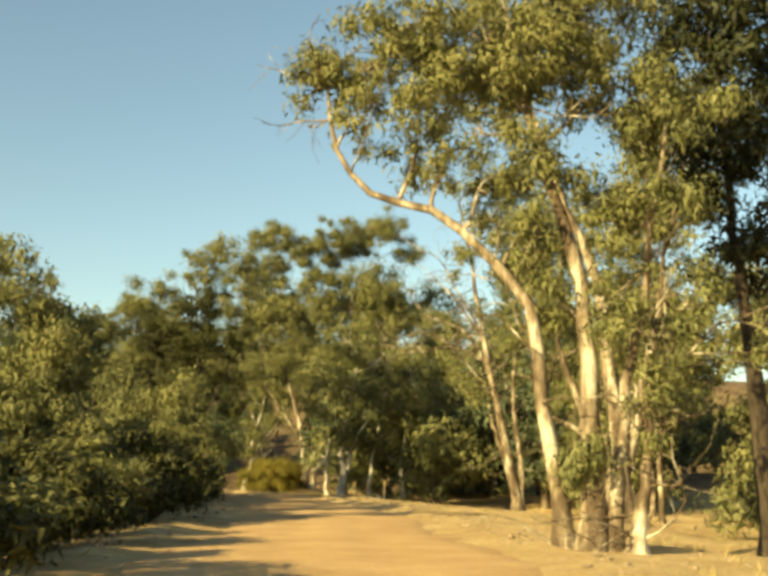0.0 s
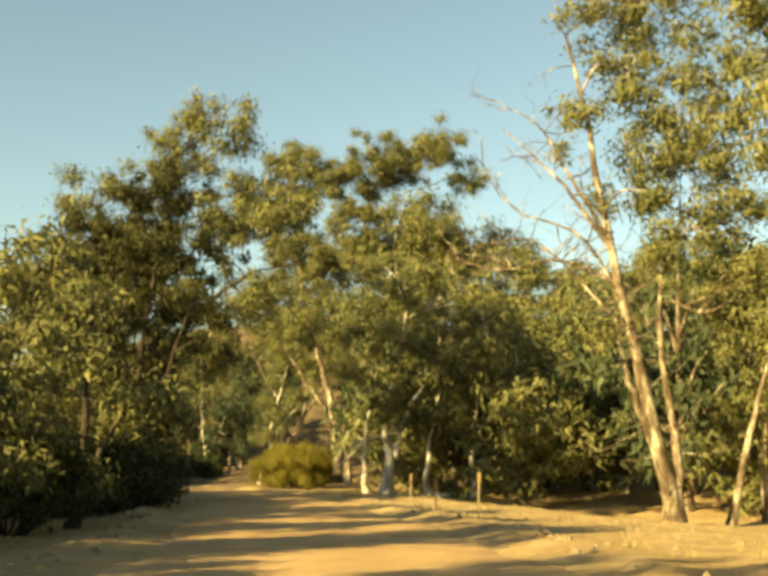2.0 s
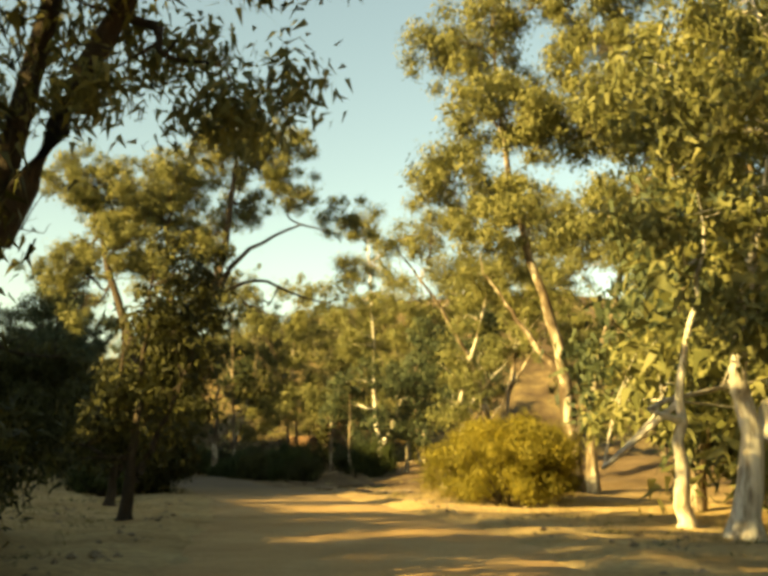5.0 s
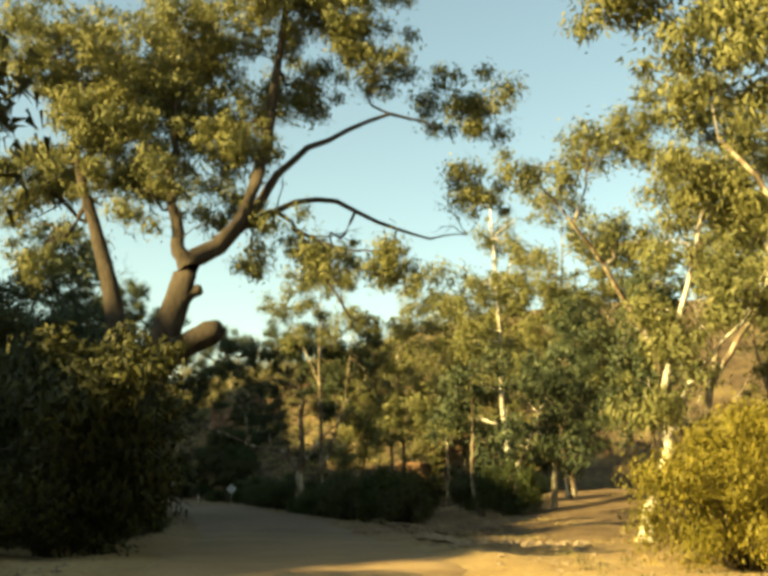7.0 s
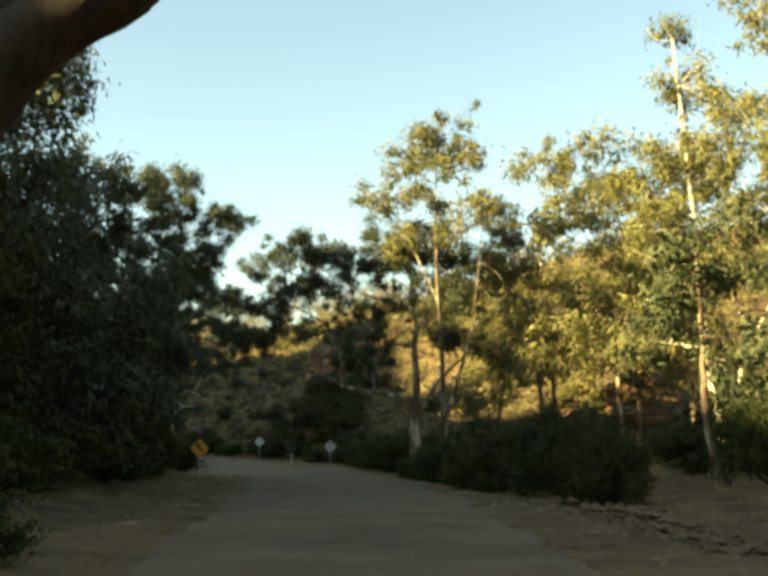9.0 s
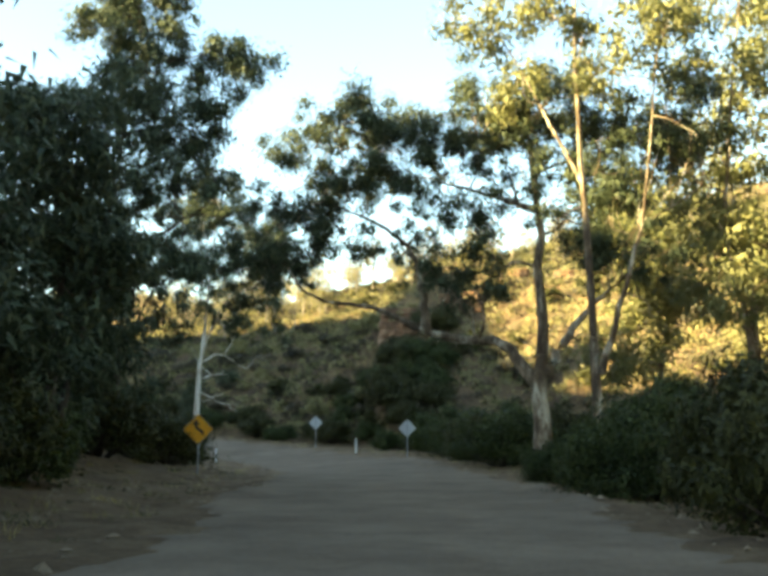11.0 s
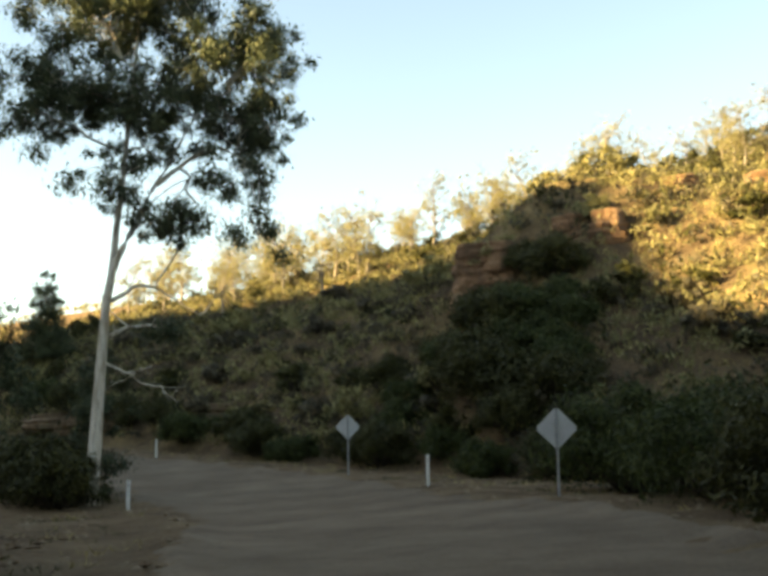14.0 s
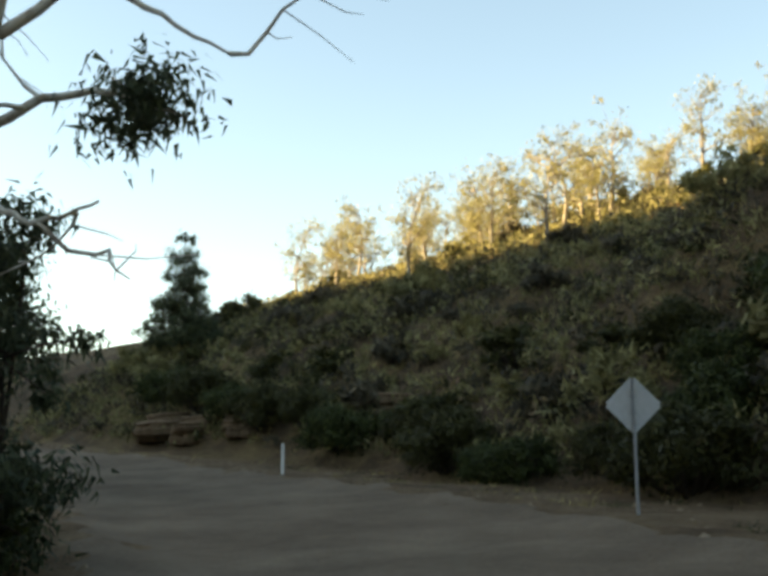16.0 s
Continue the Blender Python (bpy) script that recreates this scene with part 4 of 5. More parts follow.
gum("white_gum", "pale gum with a white forked trunk below the hill", -36.2, 174.6,
    [[(-0.5, 0, 3.6), (-1.0, 0, 8.0), (-1.2, 0, 14.0), (-1.8, 0, 24.0)], [(0.1, 0, 2.4), (2.0, 0, 6.8), (3.6, 0, 10.4)]],
    [(-2.0, 0, 24.2, 1.4, 1.3), (-1.2, 0, 21.0, 1.9, 1.6), (-1.8, 0, 17.4, 2.2, 1.6), (0.6, 0, 16.4, 2.2, 1.7), (2.4, 0, 13.4, 2.4, 1.8), (-2.8, -0.2, 13.0, 2.4, 1.8), (4.2, -0.2, 10.4, 2.2, 1.6), (-3.4, -0.2, 9.0, 2.0, 1.6), (0.4, -0.4, 10.6, 1.8, 1.2), (4.8, 0, 7.4, 2.0, 1.6), (-4.2, -0.2, 6.4, 1.7, 1.5), (1.6, 0, 19.0, 2.0, 1.5), (-4.0, 0, 15.4, 2.0, 1.5), (6.4, 0, 9.6, 2.0, 1.6), (4.6, 0, 15.4, 2.2, 1.6), (3.0, 0.2, 4.8, 1.4, 1.2)], 53, 0.36, PALE_BARK, sparse=10, clump=1.0, size=0.30, density=1.4)
for k, (gx, gy, gh, gw, mat) in enumerate([(-31.8, 151.0, 9.0, 1.9, GREY_GUM), (-28.8, 156.0, 9.0, 2.2, GREY_GUM), (-30.4, 167.5, 12.5, 2.4, GREY_GUM), (-27.0, 176.0, 19.5, 3.0, GUM), (-43.0, 178.5, 19.5, 2.3, GUM), (-47.8, 177.0, 15.5, 2.2, GUM), (-31.0, 171.5, 22.0, 2.5, GUM), (-24.0, 164, 14, 2.6, GREY_GUM), (-17, 172, 20, 3.2, GUM), (-8, 165, 19, 3.2, GUM), (-39.5, 182, 18, 2.6, GUM), (-48.8, 183.0, 21.5, 2.4, GUM), (-44.0, 185.0, 16.0, 2.6, GUM), (-54.5, 186.5, 13.0, 2.4, GUM)]):
    rr = np.random.RandomState(170 + k)
    gum("slender_gum", "olive-leaved gum standing below the hill", gx, gy, [[(rr.uniform(-0.5, 0.5), 0, gh * 0.3), (rr.uniform(-1, 1), 0.3, gh * 0.6), (rr.uniform(-1, 1), 0, gh * 0.98)]],
        [(rr.uniform(-2.0, 2.0), rr.uniform(-1.5, 1.5), gh * f, gw, gw * 0.72) for f in (0.38, 0.52, 0.64, 0.76, 0.88, 1.0)], 270 + k, 0.24, leaf=mat, density=0.8, clump=1.0, size=0.33, sparse=4, group="gums below the hill")
gum("fallen_log", "pale fallen log lying beside the white gum", -35.2, 173.6, [[(0.6, 0.1, 0.35), (1.8, 0.2, 0.55), (3.2, 0.4, 0.9)]], [], 54, 0.22, category="fallen trunk")
# dark bank of the second stretch
for k, (gx, gy, gh, gw) in enumerate([(-29.6, 111.0, 4.6, 1.7), (-33.2, 115.5, 4.2, 1.7), (-39.5, 116.5, 5.5, 2.0), (-46.0, 129.0, 6.0, 2.0), (-49.5, 134.0, 7.0, 2.2), (-53.8, 141.0, 14.0, 2.4), (-57.4, 147.6, 12.5, 2.0), (-61.0, 156.0, 9.5, 1.8), (-62, 138, 11, 2.6), (-74, 156, 13, 3), (-53.5, 137.0, 8.5, 2.2), (-38.5, 106, 5, 2.2), (-50.8, 139.6, 6.5, 1.9), (-55.8, 146.6, 6.5, 1.9), (-59.6, 152.4, 6.5, 1.8), (-66, 150, 9, 2.6), (-64.5, 160, 7, 1.9)]):
    rr = np.random.RandomState(190 + k)
    # the first five have their shade put into darker leaves
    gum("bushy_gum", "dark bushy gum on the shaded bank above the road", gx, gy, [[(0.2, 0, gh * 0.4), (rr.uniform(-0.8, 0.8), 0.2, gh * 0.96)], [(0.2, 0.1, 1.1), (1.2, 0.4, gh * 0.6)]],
        [(rr.uniform(-1.8, 1.8), rr.uniform(-1.4, 1.4), gh * f, gw, gw * 0.7) for f in ((0.55, 0.66, 0.76, 0.86, 0.94, 1.0) if k in (6, 7) else (0.3, 0.42, 0.55, 0.68, 0.8, 0.92, 1.0))], 290 + k, 0.24, DARK_BARK, leaf=GREY_GUM if k > 4 else SHRUB_AND_SHADE, density=1.2, clump=0.85, size=0.28, sparse=3, near=k < 5, group="trees on the shaded bank")

gum("leaning_gum", "dark-crowned gum with high open boughs above bushes", -67.8, 163.2,
    [[(0.2, 0, 4.0), (0.6, 0.3, 8.0), (1.2, 0.6, 12), (1.6, 0.8, 17)], [(0.3, 0.1, 4.5), (2.0, 1.2, 7.6), (3.8, 2.4, 9.2)], [(0.2, 0, 4.5), (-1.6, -1, 8), (-2.4, -1.4, 12)]],
    [(1.6, 0.8, 16.2, 2.4, 1.7), (4.0, 2.6, 10.2, 1.0, 0.8), (3.0, 1.8, 12.2, 2.0, 1.5), (0.6, 0.3, 12.6, 2.0, 1.5), (-2.4, -1.4, 12.6, 2.2, 1.7), (2.2, 1.2, 7.0, 1.4, 1.0), (-0.6, -0.4, 8.2, 1.7, 1.3), (4.2, 2.6, 14.6, 1.8, 1.3), (0.8, 0.6, 5.6, 1.2, 0.9), (-3.0, -2.0, 7.6, 2.0, 1.6), (3.4, 2.0, 6.4, 0.9, 0.7), (1.0, 0.6, 9.8, 1.7, 1.3), (2.8, 1.7, 10.6, 1.4, 1.1), (-1.4, -0.9, 10.2, 1.8, 1.4), (0.4, 0.2, 6.6, 1.5, 1.1), (1.8, 1.1, 14.2, 1.7, 1.2)], 64, 0.26, DARK_BARK, GREY_GUM, density=1.4, sparse=8, clump=0.75, size=0.24, near=True)

gum("leaning_gum", "dark gum with hanging boughs above the bank bushes", -75.6, 172.4,
    [[(0.1, 0, 4.0), (0.3, 0.2, 8.0), (0.6, 0.5, 12.5)], [(0.2, 0.1, 4.6), (1.2, 0.8, 7.4), (2.2, 1.4, 9.6)]],
    [(2.2, 1.2, 7.4, 1.2, 1.0), (1.8, 1.1, 6.2, 1.1, 0.8), (2.8, 1.5, 5.6, 0.8, 0.6), (0.4, 0.4, 8.2, 1.4, 1.0), (-0.8, -0.4, 7.0, 1.5, 1.1), (2.6, 1.4, 11.0, 1.4, 0.9), (1.0, 0.7, 12.6, 1.7, 1.1), (-0.8, -0.2, 11.2, 1.7, 1.2), (-1.4, -0.6, 9.0, 1.4, 1.0)], 65, 0.2, DARK_BARK, GREY_GUM, density=1.1, sparse=8, clump=0.7, size=0.23, near=True)

# ---- the shaded bend ----
gum("spreading_gum", "great pale gum with a long level limb", -54.8, 174.4,
    [[(0.0, 0, 3.0), (0.1, 0, 6.5), (0.0, 0, 11), (-0.5, 0, 15)], [(-0.1, 0, 3.6), (-1.5, -0.2, 5.3), (-3.0, -0.6, 5.5), (-4.4, -1.2, 5.9), (-6.4, -1.9, 6.9), (-8.8, -2.8, 7.4), (-10.4, -3.2, 9.4)], [(0.2, 0, 4.0), (1.6, 0.3, 6.2), (3.6, 0.4, 7.8)], [(-4.4, -1.2, 5.9), (-4.5, -1.3, 7.6), (-5.5, -1.5, 9.8), (-8.4, -2.2, 11.4)], [(0.0, 0, 10.5), (-2.2, -0.4, 11.4), (-5.0, -0.8, 12.4)]],
    [(-10.6, -3.2, 9.8, 2.0, 1.5), (-8.6, -2.4, 12.0, 2.6, 1.5), (-5.8, -1.4, 13.6, 2.8, 1.5), (-2.4, -0.5, 14.6, 2.8, 1.8), (0.4, 0, 14.6, 3.0, 1.7), (3.4, 0.4, 12.4, 2.8, 2.0), (3.8, 0.4, 8.6, 2.0, 1.5), (-2.6, -0.4, 7.4, 1.5, 1.0), (-5.4, -1.3, 9.0, 1.4, 1.0), (1.6, 0.2, 9.8, 1.8, 1.4), (-7.0, -2.0, 14.8, 2.8, 1.4), (-3.4, -0.8, 10.4, 1.6, 1.0), (-8.2, -2.3, 10.0, 1.5, 0.9), (-6.6, -1.8, 9.6, 1.2, 0.8), (-9.6, -2.8, 10.8, 1.5, 1.0), (-0.8, -0.3, 11.6, 1.5, 1.1), (5.2, 0.8, 13.6, 2.4, 1.7), (-11.6, -3.4, 7.8, 1.1, 0.8), (-5.0, -1.2, 11.8, 2.0, 1.1), (-9.0, -2.5, 13.8, 2.0, 1.1), (-3.0, -0.8, 13.0, 2.0, 1.1), (-11.0, -3.0, 11.2, 1.2, 0.8), (1.5, 0.2, 12.6, 2.0, 1.3), (-6.8, -1.8, 12.4, 1.8, 1.0), (-9.6, -2.3, 9.5, 1.2, 0.7), (-10.8, -2.7, 8.8, 1.1, 0.7), (-9.2, -2.6, 8.5, 0.9, 0.6), (-4.6, -1.2, 8.4, 1.0, 0.9), (-3.2, -0.8, 8.6, 1.2, 1.0), (-2.0, -0.6, 7.4, 1.1, 0.9), (-1.6, -0.8, 9.0, 1.3, 1.0), (2.0, -0.2, 8.6, 1.2, 1.0), (3.1, -0.3, 10.6, 1.5, 1.1), (-4.2, -1.2, 10.0, 1.1, 0.8)],
    61, 0.47, leaf=GREY_GUM, sparse=30, clump=0.75, size=0.23, density=0.72, near=True)
gum("white_gum", "smooth white-trunked gum behind shaded bushes", -51.2, 171.2,
    [[(-0.1, 0, 4), (-0.3, 0, 9), (-0.5, 0, 15), (-0.3, 0, 21)], [(0.1, 0, 3.8), (0.9, 0.2, 6.6), (1.7, 0.3, 9.5), (2.4, 0.3, 15.0)], [(-0.4, 0, 10.5), (-2.2, 0.2, 14.0), (-3.8, 0.3, 17.0)]],
    [(0.2, 0, 20.8, 1.9, 1.5), (-2.2, 0, 19.4, 1.8, 1.3), (-4.2, 0.3, 17.4, 1.7, 1.2), (-1.4, 0, 17.0, 1.7, 1.2), (1.6, 0, 18.4, 1.7, 1.3), (2.8, 0.2, 15.8, 1.9, 1.4), (-3.0, 0.2, 14.6, 1.5, 1.1), (0.8, 0.2, 14.6, 1.5, 1.1)], 62, 0.25, BARK, sparse=12, clump=0.85, size=0.27, density=1.5)
gum("white_gum", "white-trunked gum with flaking bark beside the bend", -86.2, 189.4,
    [[(0.15, 0.1, 3.0), (0.3, 0.2, 6.5), (0.5, 0.35, 9.0), (0.7, 0.6, 13), (1.0, 0.8, 18)], [(0.45, 0.3, 7.6), (1.6, 1.0, 10.4), (2.8, 2.0, 13.4)], [(1.6, 1.0, 10.4), (3.0, 2.1, 11.6), (4.2, 3.0, 11.0)]],
    [(0.5, 0.4, 9.8, 1.0, 0.7), (1.5, 1.0, 9.0, 0.9, 0.6), (4.9, 3.4, 12.6, 1.5, 1.2), (4.3, 3.0, 8.6, 1.1, 0.8), (3.0, 2.1, 15.4, 2.4, 1.7), (1.9, 1.3, 13.4, 2.2, 1.6), (-0.4, -0.3, 16, 2.3, 1.7), (-1.1, -0.8, 13.6, 2.0, 1.6), (-2.0, -1.4, 13, 1.6, 1.3), (3.8, 2.6, 10.8, 1.6, 1.3), (2.6, 1.8, 9.8, 1.4, 0.9), (0.2, 0.2, 10.8, 1.5, 1.0), (0.7, 0.5, 17.5, 2.7, 1.8), (4.1, 2.8, 14.4, 1.9, 1.4), (1.1, 0.8, 11.8, 1.5, 1.0), (3.8, 2.6, 12.6, 1.9, 1.3), (2.3, 1.6, 8.9, 1.2, 0.7), (1.8, 1.3, 5.6, 1.0, 0.35), (0.3, 0.2, 13.4, 1.9, 1.3)],
    63, 0.27, PALE_BARK, GREY_GUM, sparse=12, clump=0.7, size=0.21, density=0.95, near=True, bare=((0.075, [(0.35, 0.3, 6.6), (1.2, 0.9, 7.1), (2.0, 1.4, 6.7), (2.7, 1.9, 6.1)]), (0.065, [(0.35, 0.3, 5.5), (1.1, 0.8, 5.8), (1.8, 1.3, 5.7), (2.3, 1.6, 5.4)]), (0.05, [(0.3, 0.25, 4.6), (0.9, 0.6, 4.3), (1.5, 1.1, 4.5)])))

SHADE_BUSH = [shrub_mesh(320, SHRUB_AND_SHADE, 2.4, 2.4, 50, 150, 0.17), shrub_mesh(321, WEED, 2.0, 1.9, 44, 150, 0.16)]
VERGE_BUSH = [shrub_mesh(322, WEED, 2.4, 2.4, 56, 300, 0.115), shrub_mesh(323, SHRUB_AND_SHADE, 2.1, 2.1, 50, 300, 0.115)]
VERGE_BUSHES = [(-60.0, 181.5, 1.1), (-63.5, 186.5, 1.2), (-51.5, 168.6, 0.6), (-48.8, 164.5, 0.6), (-66.5, 190.0, 1.0), (-58.5, 185.5, 1.3), (-70.5, 195.5, 1.3), (-75.0, 200.5, 1.0), (-46.4, 161.3, 0.9), (-42.2, 156.0, 1.0), (-66.8, 195, 1.4), (-40.5, 152.0, 0.8), (-36.5, 149.0, 0.9), (-38.0, 155.5, 1.1), (-42.0, 160.0, 1.2), (-33.5, 143.5, 0.7), (-46.0, 165.0, 1.3), (-34.0, 158.0, 1.1), (-30.0, 150.5, 0.9)]
BANK_BUSHES = [(-49.0, 168.5, 1.1), (-70.6, 170.6, 0.9), (-73.6, 174.6, 0.9), (-66.2, 162.6, 1.0), (-63.0, 157.2, 0.9), (-68.6, 167.2, 0.9), (-28.0, 105.0, 0.7), (-30.0, 109.2, 0.8), (-31.6, 113.4, 0.9), (-34.4, 118.4, 1.0), (-37.8, 123.4, 0.8), (-34.4, 119.4, 0.6), (-35.0, 122.9, 0.55), (-43.0, 128.4, 0.9), (-46.4, 133.4, 1.0), (-49.4, 138.2, 0.9), (-51.8, 143.4, 1.0), (-54.8, 148.0, 1.0), (-58.2, 152.6, 0.9), (-88.4, 189.2, 0.9), (-90.2, 190.8, 0.9), (-86.4, 188.2, 0.75)]
SLOPE_BUSHES = [(-87.6, 190.4, 0.4), (-93.0, 191.6, 0.8), (-80.5, 203.8, 0.8), (-86.5, 205.5, 0.8), (-92.5, 207.5, 0.7), (-97.0, 209.5, 0.8), (-104.5, 211.5, 0.9), (-111, 213, 0.8), (-80.5, 210.0, 1.0), (-82.0, 208.0, 1.1), (-83.0, 213.0, 1.1), (-78.5, 207.0, 0.9), (-81.2, 213.2, 0.9), (-73.0, 203.0, 0.9), (-84.8, 210.4, 1.1), (-85.5, 214.2, 1.0), (-77.0, 204.0, 0.9), (-84.4, 216.4, 0.7), (-87.4, 209.4, 0.8)]
SPUR_BUSHES = [(-90.2, 211.6, 0.7), (-94.6, 208.6, 0.6), (-99.2, 211.0, 0.7), (-101.6, 212.0, 0.6), (-107.6, 212.8, 0.7), (-114.2, 213.8, 0.8), (-89.2, 207.0, 0.6), (-83.4, 205.6, 0.7), (-118.0, 214.6, 0.9), (-122.4, 215.6, 1.0), (-82.6, 215.4, 0.9), (-80.2, 212.0, 0.8), (-84.2, 212.4, 1.0), (-81.8, 211.0, 1.0), (-86.4, 212.0, 0.9), (-79.4, 209.4, 0.8), (-83.6, 209.2, 1.0), (-86.8, 207.6, 0.8), (-80.0, 206.0, 0.8)]
for k, (bx, by, s) in enumerate(VERGE_BUSHES + BANK_BUSHES + SLOPE_BUSHES + SPUR_BUSHES):
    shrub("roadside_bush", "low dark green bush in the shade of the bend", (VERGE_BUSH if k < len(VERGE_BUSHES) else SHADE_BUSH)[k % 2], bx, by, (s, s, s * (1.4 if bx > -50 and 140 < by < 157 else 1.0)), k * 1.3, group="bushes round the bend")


for gx, gy, gh in ((-101.5, 196.2, 7.6), (-108.5, 198.0, 8.0), (-106.0, 194.8, 7.0), (-114.0, 199.5, 9.0)):
    rr = np.random.RandomState(int(-gx))
    gum("bushy_gum", "small dark gum beyond the bend beside the road", gx, gy, [[(0.2, 0, gh * 0.4), (0.4, 0.2, gh * 0.95)]],
        [(rr.uniform(-1.2, 1.2), rr.uniform(-1.2, 1.2), gh * f, gh * 0.22, gh * 0.13) for f in (0.2, 0.34, 0.5, 0.65, 0.8, 0.95)], 370 + int(-gx), 0.16, DARK_BARK, GREY_GUM, density=1.0, clump=0.7, size=0.22, group="trees past the bend")


gum("gum_sapling", "dark leafy gum sapling beside the white-trunked gum", -88.0, 191.0, [[(0.1, 0, 2.0), (0.2, 0.1, 4.4)], [(0.1, 0, 1.0), (0.8, -0.4, 2.8)]],
    [(0.3, 0, 4.4, 0.7, 0.5), (-0.4, 0.2, 3.6, 0.8, 0.6), (0.7, -0.3, 3.0, 0.8, 0.6), (-0.3, -0.2, 2.3, 1.0, 0.6), (0.5, 0.2, 1.5, 1.1, 0.6), (-0.5, 0, 0.9, 1.1, 0.6)], 381, 0.07, DARK_BARK, GREY_GUM, density=1.2, clump=0.6, size=0.2, near=True)


# ---- signs and posts ----
def box_bm(cx, cy, cz, sx, sy, sz, bevel=0.0):
    bm = bmesh.new()
    bmesh.ops.create_cube(bm, size=1.0, matrix=Matrix.Translation((cx, cy, cz)) @ Matrix.Diagonal((sx, sy, sz, 1)))
    if bevel:
        bmesh.ops.bevel(bm, geom=bm.edges[:], offset=bevel, segments=2, affect="EDGES")
    return bm


def pipe_bm(r, z0, z1, x=0.0, y=0.0):
    bm = bmesh.new()
    bmesh.ops.create_cone(bm, cap_ends=True, segments=14, radius1=r, radius2=r, depth=z1 - z0, matrix=Matrix.Translation((x, y, (z0 + z1) / 2)))
    return bm


def diamond_bm(side, y, thick, round_off=0.05):
    """A square plate on its corner, facing -y."""
    bm = bmesh.new()
    bmesh.ops.create_cube(bm, size=1.0, matrix=Matrix.Translation((0, y, 0)) @ Matrix.Rotation(radians(45), 4, "Y") @ Matrix.Diagonal((side, thick, side, 1)))
    edges = [e for e in bm.edges if abs(e.verts[0].co.y - e.verts[1].co.y) > thick * 0.5]
    bmesh.ops.bevel(bm, geom=edges, offset=round_off, segments=4, affect="EDGES")
    return bm


def diamond_sign(name, label, x, y, side, mid, turn, front):
    """A warning sign on a pipe post. front: whether its printed side faces -y before it is turned."""
    root = tagged(new(name), label, "road sign")
    ground = lie(x, y)
    root.matrix_basis = pose(x, y, ground, 0, 0, turn)
    top = mid + side * 0.62
    part("post", pipe_bm(0.030, -0.3, top), STEEL, root, "grey steel post")
    s = -1 if front else 1
    plate = part("plate", diamond_bm(side, 0, 0.004), ALLOY, root, "bare aluminium diamond plate")
    plate.location = (0, s * 0.040, mid)
    face = part("face", diamond_bm(side - 0.02, 0, 0.003, 0.04), YELLOW, plate, "yellow reflective face")
    face.location = (0, s * 0.0045, 0)
    for dz in (-0.2, 0.2):
        part("bracket", box_bm(0, s * 0.012, mid + dz * side, 0.10, 0.05, 0.035, 0.004), STEEL, root)
    if front:
        border = bmesh.new()
        for k in range(4):
            m = Matrix.Rotation(radians(45 + 90 * k), 4, "Y") @ Matrix.Translation((0, -0.0075, side / 2 - 0.035)) @ Matrix.Diagonal((side - 0.08, 0.002, 0.014, 1))
            bmesh.ops.create_cube(border, size=1.0, matrix=m)
        part("border", border, BLACK, plate)
        arrow = bmesh.new()
        # reverse curve: up, across to the left, up again, with a pointed head
        for cx, cz, w, h, a in ((0.165, -0.14, 0.105, 0.17, 0), (0.04, -0.02, 0.115, 0.29, -58), (-0.09, 0.12, 0.105, 0.18, 0)):
            bmesh.ops.create_cube(arrow, size=1.0, matrix=Matrix.Translation((cx, -0.0085, cz)) @ Matrix.Rotation(radians(a), 4, "Y") @ Matrix.Diagonal((w, 0.002, h, 1)))
        tip = [arrow.verts.new(v) for v in ((-0.27, -0.0085, 0.18), (0.08, -0.0085, 0.17), (-0.10, -0.0085, 0.37))]
        arrow.faces.new(tip)
        part("arrow", arrow, BLACK, plate, "black winding-road arrow")
    return root


diamond_sign("curve_sign", "yellow diamond winding-road sign on a steel post", -66.4, 167.95, 0.86, 1.70, 35, True)
diamond_sign("sign_back", "bare grey back of a diamond warning sign by the bushes", -70.86, 190.94, 0.75, 1.70, 30, False)
diamond_sign("sign_back", "bare grey back of a diamond warning sign beside a guide post", -84.57, 200.66, 0.72, 1.86, 46, False)


def guide_post(x, y, tall=0.95, lean=0.0, turn=40):
    root = tagged(new("guide_post"), "white roadside guide post with a small reflector", "guide post", "guide posts at the bend")
    root.matrix_basis = pose(x, y, lie(x, y), 0, lean, turn)
    post = part("post", box_bm(0, 0, tall / 2 - 0.1, 0.10, 0.035, tall + 0.2, 0.012), WHITE, root)
    part("reflector", box_bm(0, -0.020, tall - 0.16, 0.05, 0.008, 0.09, 0.003), CLEAR, post, "small clear reflector")
    return root


for gx, gy, gt in ((-78.0, 196.15, 0.95), (-83.46, 188.5, 0.87), (-100.93, 206.0, 0.9)):
    guide_post(gx, gy, gt)


def marker_post(x, y, tall, lean):
    root = tagged(new("marker_post"), "thin steel stake with a small yellow marker plate", "post", "marker posts on the sandy verge")
    root.matrix_basis = pose(x, y, lie(x, y), lean, lean * 0.7, 12)
    part("stake", box_bm(0, 0, tall / 2 - 0.2, 0.04, 0.03, tall + 0.4, 0.005), WOOD, root)
    part("marker", box_bm(0, -0.022, tall - 0.15, 0.085, 0.008, 0.24, 0.003), MARK, root, "faded yellow marker plate")


MARK = plain("faded_yellow_plate", (0.30, 0.20, 0.07), 0.6)
